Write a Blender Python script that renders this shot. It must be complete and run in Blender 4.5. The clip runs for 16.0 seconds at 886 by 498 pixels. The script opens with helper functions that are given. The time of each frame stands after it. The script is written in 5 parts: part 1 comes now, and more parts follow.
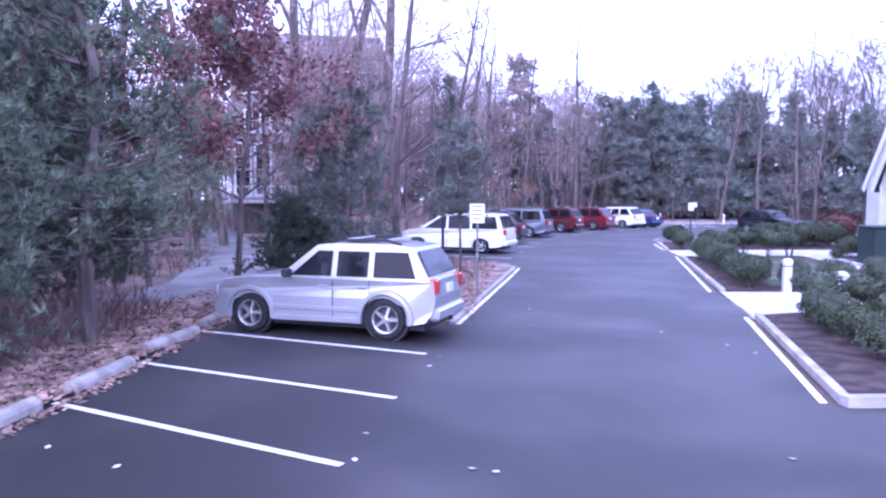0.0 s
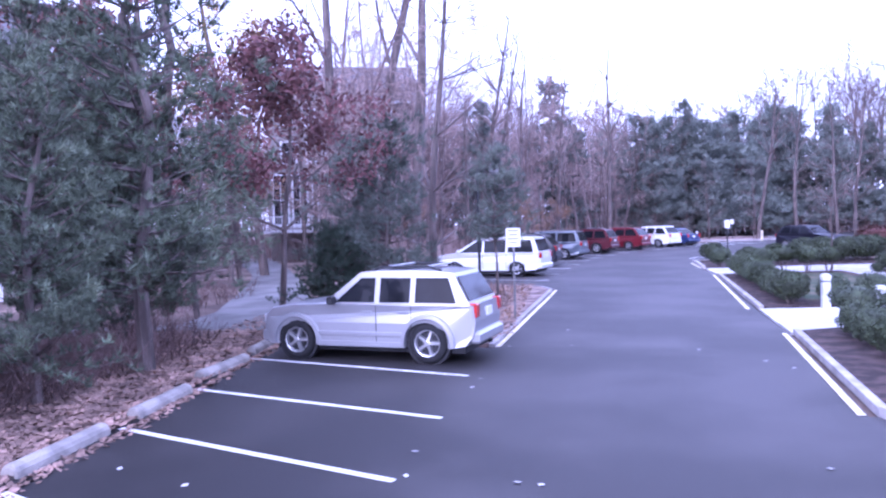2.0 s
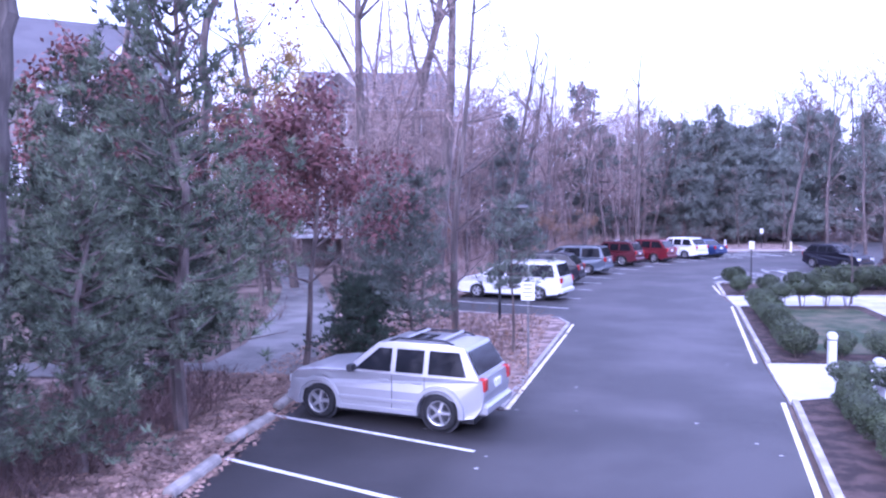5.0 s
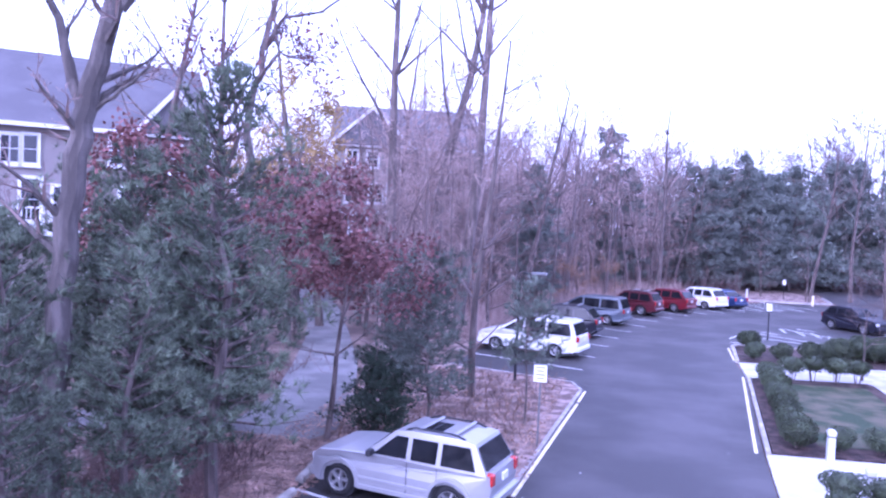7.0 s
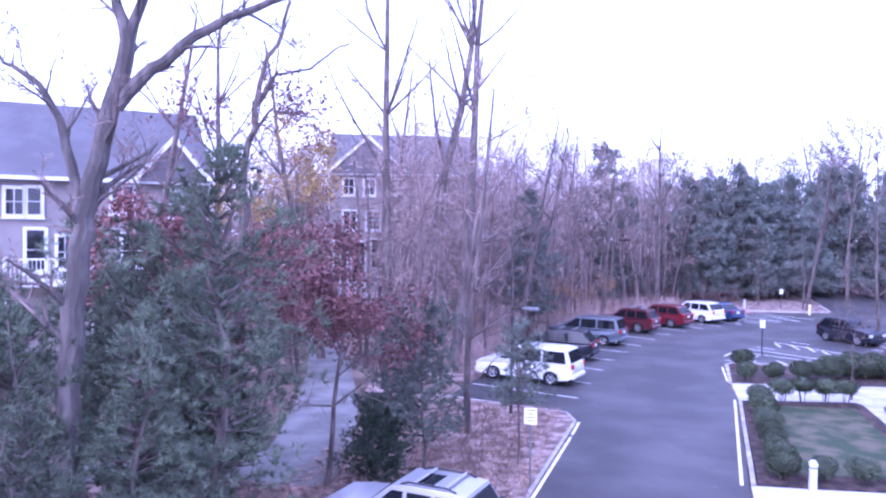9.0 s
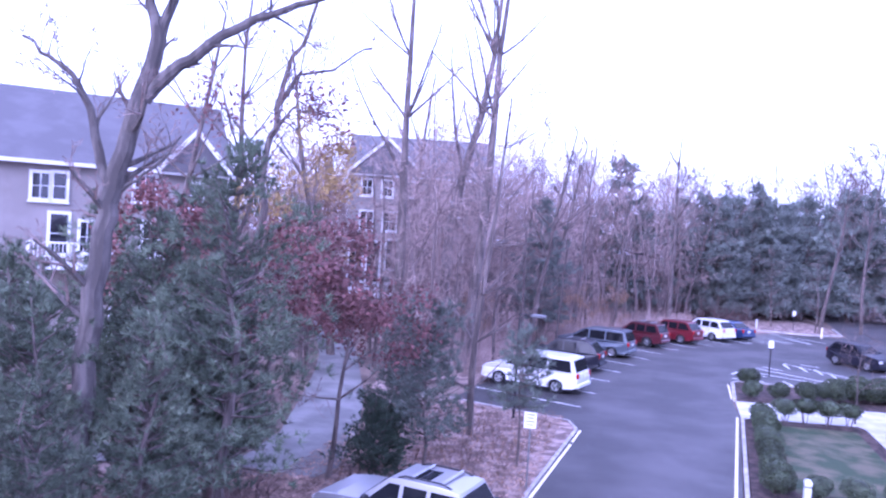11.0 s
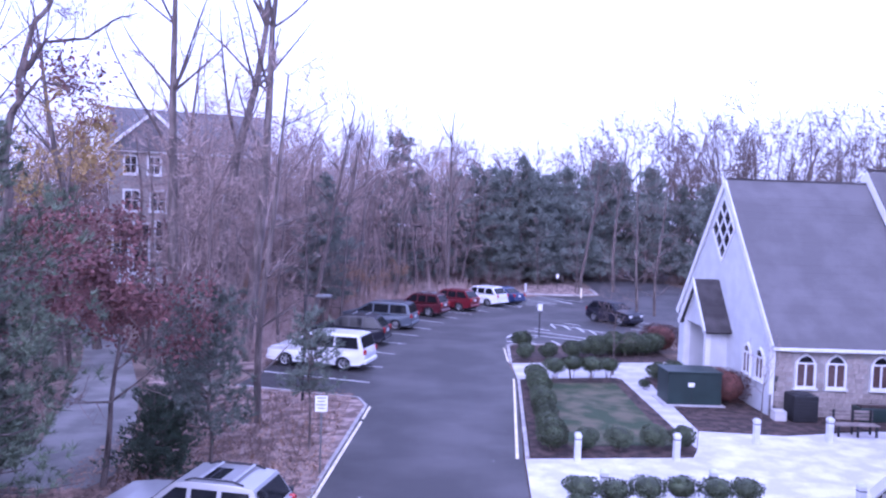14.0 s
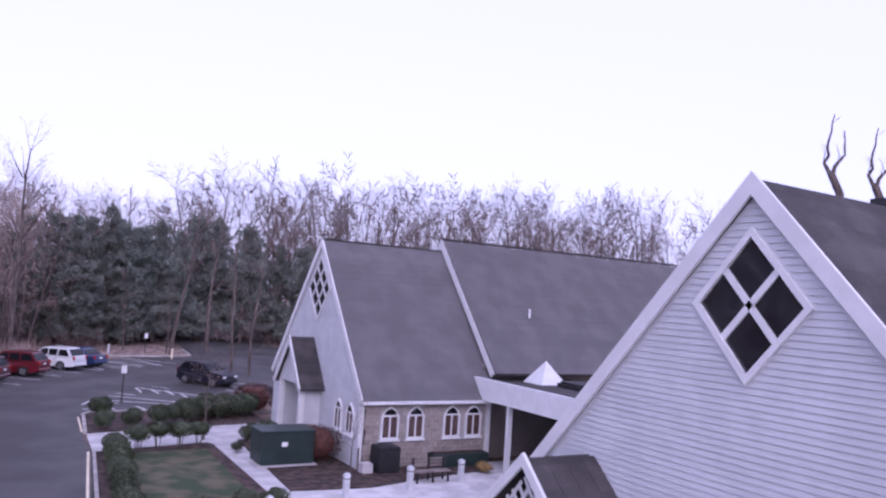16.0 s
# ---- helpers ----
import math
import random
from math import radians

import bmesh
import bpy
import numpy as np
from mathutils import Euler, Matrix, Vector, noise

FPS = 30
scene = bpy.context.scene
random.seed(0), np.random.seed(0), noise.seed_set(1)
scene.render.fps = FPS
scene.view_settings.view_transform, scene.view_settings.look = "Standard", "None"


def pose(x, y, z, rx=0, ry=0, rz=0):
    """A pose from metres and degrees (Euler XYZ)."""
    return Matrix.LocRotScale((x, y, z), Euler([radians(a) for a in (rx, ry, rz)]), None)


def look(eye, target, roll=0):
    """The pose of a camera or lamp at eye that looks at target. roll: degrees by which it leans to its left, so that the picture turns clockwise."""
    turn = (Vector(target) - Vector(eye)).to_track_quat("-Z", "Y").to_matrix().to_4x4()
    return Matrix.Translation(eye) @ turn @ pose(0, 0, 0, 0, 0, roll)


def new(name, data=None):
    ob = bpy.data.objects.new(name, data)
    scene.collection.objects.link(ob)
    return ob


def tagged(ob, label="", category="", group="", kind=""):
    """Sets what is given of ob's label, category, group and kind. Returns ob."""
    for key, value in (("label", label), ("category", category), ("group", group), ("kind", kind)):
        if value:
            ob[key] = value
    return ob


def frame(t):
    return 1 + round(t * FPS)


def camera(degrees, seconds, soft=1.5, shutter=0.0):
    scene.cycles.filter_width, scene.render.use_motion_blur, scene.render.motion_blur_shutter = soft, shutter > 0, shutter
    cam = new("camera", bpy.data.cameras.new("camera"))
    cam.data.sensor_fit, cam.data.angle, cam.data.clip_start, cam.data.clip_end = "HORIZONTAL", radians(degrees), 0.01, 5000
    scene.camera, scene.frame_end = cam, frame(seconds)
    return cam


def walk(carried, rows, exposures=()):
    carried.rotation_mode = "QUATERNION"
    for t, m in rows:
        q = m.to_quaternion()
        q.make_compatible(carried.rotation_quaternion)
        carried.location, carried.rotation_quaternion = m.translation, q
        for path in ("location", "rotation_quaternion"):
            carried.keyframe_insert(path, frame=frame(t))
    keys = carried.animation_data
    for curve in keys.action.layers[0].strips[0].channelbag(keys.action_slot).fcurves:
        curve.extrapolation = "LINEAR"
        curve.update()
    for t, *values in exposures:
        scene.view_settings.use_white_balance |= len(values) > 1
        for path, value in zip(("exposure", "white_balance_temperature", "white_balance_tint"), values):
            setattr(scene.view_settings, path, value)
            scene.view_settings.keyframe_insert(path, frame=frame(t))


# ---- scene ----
cam = camera(60.0, 16.0, soft=2.3)
PATH = [
    (0, (1.794, -12.528, 2.504), (0.665, -2.615, 1.817), 0.12),
    (0.5, (1.760, -12.686, 2.487), (0.513, -2.779, 1.937), -2.49),
    (1, (1.726, -12.805, 2.513), (0.350, -2.917, 1.938), -3.05),
    (1.5, (1.737, -12.875, 2.553), (0.248, -3.004, 1.962), -2.21),
    (2, (1.782, -12.970, 2.545), (0.207, -3.102, 2.181), -1.58),
    (2.5, (1.820, -13.082, 2.604), (0.159, -3.225, 2.321), -3.70),
    (3, (1.878, -13.079, 2.987), (0.252, -3.238, 2.272), 1.28),
    (3.5, (1.948, -13.175, 3.397), (0.336, -3.340, 2.572), -1.24),
    (4, (2.073, -13.378, 3.752), (0.303, -3.543, 3.381), 1.70),
    (4.2, (2.145, -13.496, 3.812), (0.374, -3.664, 3.381), 0.81),
    (6.3, (2.444, -14.596, 5.650), (0.166, -4.891, 4.862), 0.63),
    (6.5, (2.513, -14.815, 5.810), (0.296, -5.105, 4.908), 1.96),
    (7, (2.554, -14.848, 6.215), (0.256, -5.124, 5.818), 2.75),
    (7.5, (2.702, -14.971, 6.500), (0.383, -5.245, 6.357), 0.41),
    (8, (2.838, -15.091, 6.816), (0.640, -5.343, 6.457), 0.66),
    (8.5, (2.977, -15.279, 7.269), (0.674, -5.555, 6.906), 1.15),
    (8.7, (3.032, -15.434, 7.480), (0.702, -5.715, 7.151), 0.57),
    (10.8, (3.442, -15.928, 7.330), (0.862, -6.269, 7.113), 4.05),
    (11, (3.424, -16.044, 7.437), (0.868, -6.379, 7.200), 3.67),
    (11.5, (3.363, -16.240, 7.399), (0.780, -6.583, 7.147), 3.47),
    (12, (3.317, -16.282, 7.466), (0.609, -6.665, 7.031), 2.85),
    (12.5, (3.308, -16.350, 7.589), (0.590, -6.731, 7.299), 3.14),
    (13, (3.307, -16.382, 7.659), (0.580, -6.768, 7.289), 2.87),
    (13.5, (3.333, -16.163, 7.731), (1.878, -6.283, 7.219), 3.14),
    (14, (3.224, -15.797, 7.657), (3.507, -5.811, 7.210), 2.06),
    (14.5, (3.202, -15.672, 7.482), (5.015, -5.850, 7.000), 1.33),
    (15, (3.264, -15.276, 7.329), (6.209, -5.723, 7.051), 1.78),
    (15.2, (3.297, -15.103, 7.320), (6.674, -5.692, 7.120), 2.08),
    (15.5, (3.191, -15.355, 7.490), (7.231, -6.208, 7.445), 3.34),
    (16, (3.387, -14.951, 7.450), (8.494, -6.375, 8.063), 3.92),
]
walk(cam, [(t, look(eye, target, roll)) for t, eye, target, roll in PATH],
     exposures=[(0, 0.32, 4600, 44), (4, 0.32, 4600, 44), (8, 0.32, 4520, 49), (13, 0.3, 4520, 49), (13.5, 0.24, 4540, 49), (14, -0.15, 4600, 47), (15, -0.62, 4800, 46), (15.5, -0.78, 5050, 44), (16, -0.88, 5300, 42)])

# ---- light: a bright overcast late afternoon ----
world = bpy.data.worlds.new("overcast")
scene.world = world
world.use_nodes = True
wn, wl = world.node_tree.nodes, world.node_tree.links
wn.clear()
sky = wn.new("ShaderNodeTexSky")
sky.sky_type, sky.sun_disc = "NISHITA", False
sky.sun_elevation, sky.sun_rotation = radians(28), radians(200)
sky.dust_density, sky.air_density = 4.0, 1.0
sky_bg, cloud_bg, add, wout = wn.new("ShaderNodeBackground"), wn.new("ShaderNodeBackground"), wn.new("ShaderNodeAddShader"), wn.new("ShaderNodeOutputWorld")
sky_bg.inputs[1].default_value = 0.08
cloud_bg.inputs[0].default_value = (0.93, 0.92, 1.0, 1)
cloud_bg.inputs[1].default_value = 1.75
wl.new(sky.outputs[0], sky_bg.inputs[0])
wl.new(sky_bg.outputs[0], add.inputs[0])
wl.new(cloud_bg.outputs[0], add.inputs[1])
wl.new(add.outputs[0], wout.inputs[0])
sun = new("sun", bpy.data.lights.new("sun", "SUN"))
sun.data.energy, sun.data.angle, sun.data.color = 1.0, radians(25), (1.0, 0.96, 0.92)
sun.matrix_world = look((0, 0, 30), (6, 17, 20))


# ---- materials ----
def material(name, colour, rough=0.8, metal=0.0, vary=0.25, scale=3.0, fine=60.0, bump=0.2, second=None, per_piece=0.0, coat=0.0, spec=0.5, stretch=None, blotch=(0.42, 0.62)):
    """A principled surface whose colour wanders at two scales, with fine relief."""
    m = bpy.data.materials.new(name)
    m.use_nodes = True
    n, l = m.node_tree.nodes, m.node_tree.links
    b = n["Principled BSDF"]
    geo = n.new("ShaderNodeTexCoord")
    place = geo.outputs["Object"]
    if stretch:
        mp = n.new("ShaderNodeMapping")
        mp.inputs["Scale"].default_value = stretch
        l.new(place, mp.inputs[0])
        place = mp.outputs[0]
    big, small = n.new("ShaderNodeTexNoise"), n.new("ShaderNodeTexNoise")
    big.inputs["Scale"].default_value, big.inputs["Detail"].default_value = scale, 5
    small.inputs["Scale"].default_value, small.inputs["Detail"].default_value = fine, 3
    l.new(place, big.inputs["Vector"])
    l.new(place, small.inputs["Vector"])
    ramp = n.new("ShaderNodeValToRGB")
    ramp.color_ramp.elements[0].position, ramp.color_ramp.elements[1].position = blotch
    dark = [c * (1 - vary) for c in colour]
    light = second or [min(1, c * (1 + vary)) for c in colour]
    ramp.color_ramp.elements[0].color, ramp.color_ramp.elements[1].color = (*dark, 1), (*light, 1)
    l.new(big.outputs["Fac"], ramp.inputs[0])
    grain = n.new("ShaderNodeMapRange")
    grain.inputs["To Min"].default_value, grain.inputs["To Max"].default_value = 1 - vary * 0.8, 1 + vary * 0.8
    l.new(small.outputs["Fac"], grain.inputs["Value"])
    mul = n.new("ShaderNodeMix")
    mul.data_type, mul.blend_type = "RGBA", "MULTIPLY"
    mul.inputs["Factor"].default_value = 1.0
    l.new(ramp.outputs[0], mul.inputs["A"])
    l.new(grain.outputs[0], mul.inputs["B"])
    out = mul.outputs["Result"]
    if per_piece:
        g = n.new("ShaderNodeNewGeometry")
        o = n.new("ShaderNodeObjectInfo")
        s = n.new("ShaderNodeMath")
        s.operation = "ADD"
        l.new(g.outputs["Random Per Island"], s.inputs[0])
        l.new(o.outputs["Random"], s.inputs[1])
        r = n.new("ShaderNodeMapRange")
        r.inputs["From Max"].default_value = 2.0
        r.inputs["To Min"].default_value, r.inputs["To Max"].default_value = 1 - per_piece, 1 + per_piece
        l.new(s.outputs[0], r.inputs["Value"])
        mul2 = n.new("ShaderNodeMix")
        mul2.data_type, mul2.blend_type = "RGBA", "MULTIPLY"
        mul2.inputs["Factor"].default_value = 1.0
        l.new(out, mul2.inputs["A"])
        l.new(r.outputs[0], mul2.inputs["B"])
        out = mul2.outputs["Result"]
    l.new(out, b.inputs["Base Color"])
    b.inputs["Roughness"].default_value, b.inputs["Metallic"].default_value = rough, metal
    b.inputs["Specular IOR Level"].default_value = spec
    b.inputs["Coat Weight"].default_value = coat
    b.inputs["Coat Roughness"].default_value = 0.08
    if bump:
        bp = n.new("ShaderNodeBump")
        bp.inputs["Strength"].default_value, bp.inputs["Distance"].default_value = bump, 0.02
        l.new(small.outputs["Fac"], bp.inputs["Height"])
        l.new(bp.outputs[0], b.inputs["Normal"])
    return m


def glass(name, tint, rough=0.05):
    m = material(name, tint, rough, vary=0.15, scale=1.5, fine=8, bump=0.0, spec=0.8)
    return m


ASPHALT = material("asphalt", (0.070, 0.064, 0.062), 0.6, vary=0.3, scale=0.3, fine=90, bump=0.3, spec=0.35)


def darken_below(m, axis, x0, x1, share):
    """Darker base colour below x0 along one axis, fading to full by x1."""
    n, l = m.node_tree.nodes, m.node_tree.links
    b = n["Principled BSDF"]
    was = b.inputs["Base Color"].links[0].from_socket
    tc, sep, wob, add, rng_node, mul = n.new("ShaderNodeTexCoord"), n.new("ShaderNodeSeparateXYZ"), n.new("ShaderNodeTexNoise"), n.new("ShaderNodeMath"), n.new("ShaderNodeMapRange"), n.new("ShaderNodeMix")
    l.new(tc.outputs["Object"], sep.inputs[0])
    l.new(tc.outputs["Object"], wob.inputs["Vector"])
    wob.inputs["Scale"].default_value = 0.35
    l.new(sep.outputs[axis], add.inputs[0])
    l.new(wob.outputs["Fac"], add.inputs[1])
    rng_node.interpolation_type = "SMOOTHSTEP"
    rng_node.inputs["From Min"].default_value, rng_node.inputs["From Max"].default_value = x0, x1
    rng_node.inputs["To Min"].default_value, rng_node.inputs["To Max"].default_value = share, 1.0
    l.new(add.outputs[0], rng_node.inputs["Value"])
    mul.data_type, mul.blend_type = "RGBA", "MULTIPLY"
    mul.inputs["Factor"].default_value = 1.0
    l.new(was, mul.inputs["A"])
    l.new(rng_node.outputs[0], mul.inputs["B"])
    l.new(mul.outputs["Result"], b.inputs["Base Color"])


darken_below(ASPHALT, 0, -0.2, 2.6, 0.62)
darken_below(ASPHALT, 1, 2.5, 2.9, 0.84)
TRAIL = material("worn_trail_asphalt", (0.21, 0.20, 0.185), 0.92, vary=0.2, scale=0.7, fine=70, bump=0.3)
CONCRETE = material("concrete", (0.52, 0.50, 0.49), 0.85, vary=0.14, scale=1.2, fine=50, bump=0.2)
PLAZA = material("pale_stamped_concrete", (0.58, 0.56, 0.55), 0.8, vary=0.16, scale=1.1, fine=18, bump=0.25)
STOP = material("wheel_stop_concrete", (0.36, 0.33, 0.285), 0.9, vary=0.22, scale=3.0, fine=50, bump=0.35)
KERB = material("kerb_concrete", (0.42, 0.39, 0.37), 0.9, vary=0.2, scale=2.0, fine=60, bump=0.3)
PAINT = material("white_road_paint", (0.75, 0.74, 0.72), 0.7, vary=0.12, scale=5, fine=80, bump=0.2)
YELLOW = material("yellowed_kerb_paint", (0.78, 0.70, 0.50), 0.7, vary=0.15, scale=3, fine=70, bump=0.2)
LITTER = material("leaf_litter_floor", (0.26, 0.175, 0.14), 0.95, vary=0.45, scale=1.6, fine=30, bump=0.8, second=(0.42, 0.31, 0.26))
FLOOR = material("forest_floor", (0.18, 0.125, 0.095), 0.95, vary=0.4, scale=0.4, fine=12, bump=0.6, second=(0.27, 0.195, 0.15))
MULCH = material("dark_mulch", (0.062, 0.04, 0.034), 0.95, vary=0.45, scale=2.5, fine=45, bump=0.9, second=(0.105, 0.068, 0.055))
LAWN = material("winter_lawn", (0.05, 0.085, 0.03), 0.9, vary=0.35, scale=1.0, fine=40, bump=0.6, second=(0.12, 0.105, 0.06))
BARK = material("grey_brown_bark", (0.15, 0.12, 0.105), 0.92, vary=0.35, scale=2.0, fine=26, bump=0.8, stretch=(3, 3, 0.6))
BARK_PALE = material("pale_grey_bark", (0.13, 0.112, 0.10), 0.92, vary=0.3, scale=2.0, fine=26, bump=0.8, stretch=(3, 3, 0.6))
TWIG = material("bare_twigs", (0.28, 0.205, 0.18), 0.9, vary=0.3, scale=2, fine=10, bump=0, per_piece=0.35)
# twig colour brightened to carry the wood's haze and offset self-shadowing
TWIG_HAZED = material("hazed_bare_twigs", (0.46, 0.345, 0.30), 0.95, vary=0.25, scale=0.2, fine=3, bump=0, per_piece=0.3)
TWIG_GREY = material("grey_bare_twigs", (0.235, 0.18, 0.16), 0.95, vary=0.25, scale=0.2, fine=3, bump=0, per_piece=0.3)
BRUSH = material("brown_brushwood", (0.17, 0.115, 0.10), 0.95, vary=0.35, scale=0.4, fine=5, bump=0, per_piece=0.4)
NEEDLE = material("pine_needles", (0.115, 0.142, 0.09), 0.75, vary=0.4, scale=1.2, fine=20, bump=0, per_piece=0.65)
NEEDLE_PALE = material("dull_pine_needles", (0.15, 0.175, 0.135), 0.78, vary=0.35, scale=1.2, fine=20, bump=0, per_piece=0.5)
# pine needles lifted and greyed: distance haze put into the colour
NEEDLE_HAZED = material("hazed_pine_needles", (0.18, 0.205, 0.175), 0.8, vary=0.3, scale=0.6, fine=5, bump=0, per_piece=0.45)
SPRUCE = material("dark_cedar_needles", (0.06, 0.085, 0.055), 0.75, vary=0.3, scale=2, fine=20, bump=0, per_piece=0.4)
OAK_LEAF = material("dry_red_oak_leaves", (0.18, 0.078, 0.07), 0.75, vary=0.3, scale=2, fine=20, bump=0, per_piece=0.45)
BEECH_LEAF = material("faded_tan_leaves", (0.27, 0.16, 0.09), 0.8, vary=0.3, scale=2, fine=20, bump=0, per_piece=0.4)
BOX_LEAF = material("clipped_shrub_leaves", (0.058, 0.076, 0.036), 0.65, vary=0.3, scale=3, fine=20, bump=0, per_piece=0.5)
RED_SHRUB = material("reddish_bare_shrub", (0.11, 0.045, 0.035), 0.85, vary=0.3, scale=3, fine=20, bump=0, per_piece=0.4)
LEAF = material("fallen_leaves", (0.36, 0.24, 0.18), 0.85, vary=0.35, scale=2, fine=20, bump=0, per_piece=0.6)
SIDING = material("white_clapboard", (0.57, 0.58, 0.60), 0.6, vary=0.05, scale=1.5, fine=30, bump=0.08, per_piece=0.03)
TRIM = material("white_trim_paint", (0.74, 0.74, 0.74), 0.5, vary=0.04, scale=2, fine=30, bump=0.05)
SHINGLE = material("grey_brown_shingles", (0.125, 0.117, 0.121), 0.9, vary=0.10, scale=0.8, fine=22, bump=0.5, per_piece=0.08)
SHINGLE_DARK = material("dark_shingles", (0.062, 0.055, 0.055), 0.9, vary=0.25, scale=1.2, fine=25, bump=0.5, per_piece=0.25)
STONE = material("tan_fieldstone", (0.36, 0.31, 0.28), 0.9, vary=0.25, scale=2.5, fine=25, bump=0.5, per_piece=0.3)
MORTAR = material("mortar", (0.34, 0.31, 0.29), 0.95, vary=0.15, scale=3, fine=40, bump=0.3)
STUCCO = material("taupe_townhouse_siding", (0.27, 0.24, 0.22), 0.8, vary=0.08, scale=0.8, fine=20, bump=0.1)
PANE = glass("dark_window_glass", (0.018, 0.018, 0.022), 0.06)
PANE_BROWN = glass("brownish_window_glass", (0.10, 0.062, 0.055), 0.1)
SILVER = material("silver_car_paint", (0.41, 0.41, 0.42), 0.3, metal=0.35, vary=0.03, scale=1, fine=200, bump=0.0, coat=0.6)
WHITE_CAR = material("white_car_paint", (0.80, 0.80, 0.80), 0.3, vary=0.02, scale=1, fine=200, bump=0, coat=0.6)
BLACK_CAR = material("charcoal_car_paint", (0.014, 0.014, 0.022), 0.35, vary=0.05, scale=1, fine=200, bump=0, coat=0.2, spec=0.3)
BLUE_GREY = material("blue_grey_car_paint", (0.12, 0.14, 0.17), 0.3, metal=0.3, vary=0.03, scale=1, fine=200, bump=0, coat=0.6)
MAROON = material("maroon_car_paint", (0.10, 0.014, 0.022), 0.3, metal=0.2, vary=0.04, scale=1, fine=200, bump=0, coat=0.6)
RED_CAR = material("red_car_paint", (0.16, 0.012, 0.02), 0.3, metal=0.2, vary=0.04, scale=1, fine=200, bump=0, coat=0.6)
BLUE_CAR = material("dark_blue_car_paint", (0.03, 0.05, 0.14), 0.3, metal=0.2, vary=0.04, scale=1, fine=200, bump=0, coat=0.6)
CAR_GLASS = material("tinted_car_glass", (0.012, 0.013, 0.016), 0.05, vary=0.15, scale=1.5, fine=8, bump=0.0, spec=0.22)
RUBBER = material("tyre_rubber", (0.018, 0.018, 0.019), 0.85, vary=0.2, scale=6, fine=60, bump=0.2)
ALLOY = material("alloy_rim", (0.55, 0.55, 0.56), 0.35, metal=0.8, vary=0.06, scale=6, fine=60, bump=0)
BLACK_PLASTIC = material("black_plastic", (0.025, 0.025, 0.028), 0.6, vary=0.15, scale=6, fine=80, bump=0.1)
RED_LENS = material("red_lamp_lens", (0.45, 0.02, 0.015), 0.2, vary=0.15, scale=8, fine=60, bump=0.1, coat=0.5)
CLEAR_LENS = material("clear_lamp_lens", (0.7, 0.7, 0.7), 0.15, vary=0.1, scale=8, fine=60, bump=0.1, coat=0.5)
UTILITY_GREEN = material("dark_green_utility_paint", (0.022, 0.04, 0.036), 0.45, vary=0.12, scale=1.5, fine=50, bump=0.05)
BOLLARD = material("pale_weathered_post_paint", (0.60, 0.61, 0.63), 0.6, vary=0.1, scale=3, fine=40, bump=0.15)
IRON = material("dark_painted_iron", (0.03, 0.03, 0.032), 0.6, metal=0.3, vary=0.2, scale=5, fine=50, bump=0.2)
STEEL = material("galvanised_post", (0.20, 0.20, 0.20), 0.55, metal=0.6, vary=0.15, scale=4, fine=50, bump=0.1)
SIGN_WHITE = material("white_sign_face", (0.82, 0.82, 0.82), 0.45, vary=0.04, scale=4, fine=30, bump=0)
SIGN_INK = material("grey_sign_print", (0.32, 0.32, 0.34), 0.5, vary=0.1, scale=4, fine=30, bump=0)
WOOD_BENCH = material("weathered_bench_wood", (0.24, 0.20, 0.18), 0.85, vary=0.2, scale=3, fine=40, bump=0.3)
YELLOW_BLOOM = material("yellow_foliage", (0.34, 0.23, 0.08), 0.8, vary=0.3, scale=3, fine=20, bump=0, per_piece=0.4)
BLUE_BIN = material("blue_plastic", (0.03, 0.06, 0.35), 0.5, vary=0.1, scale=3, fine=20, bump=0)


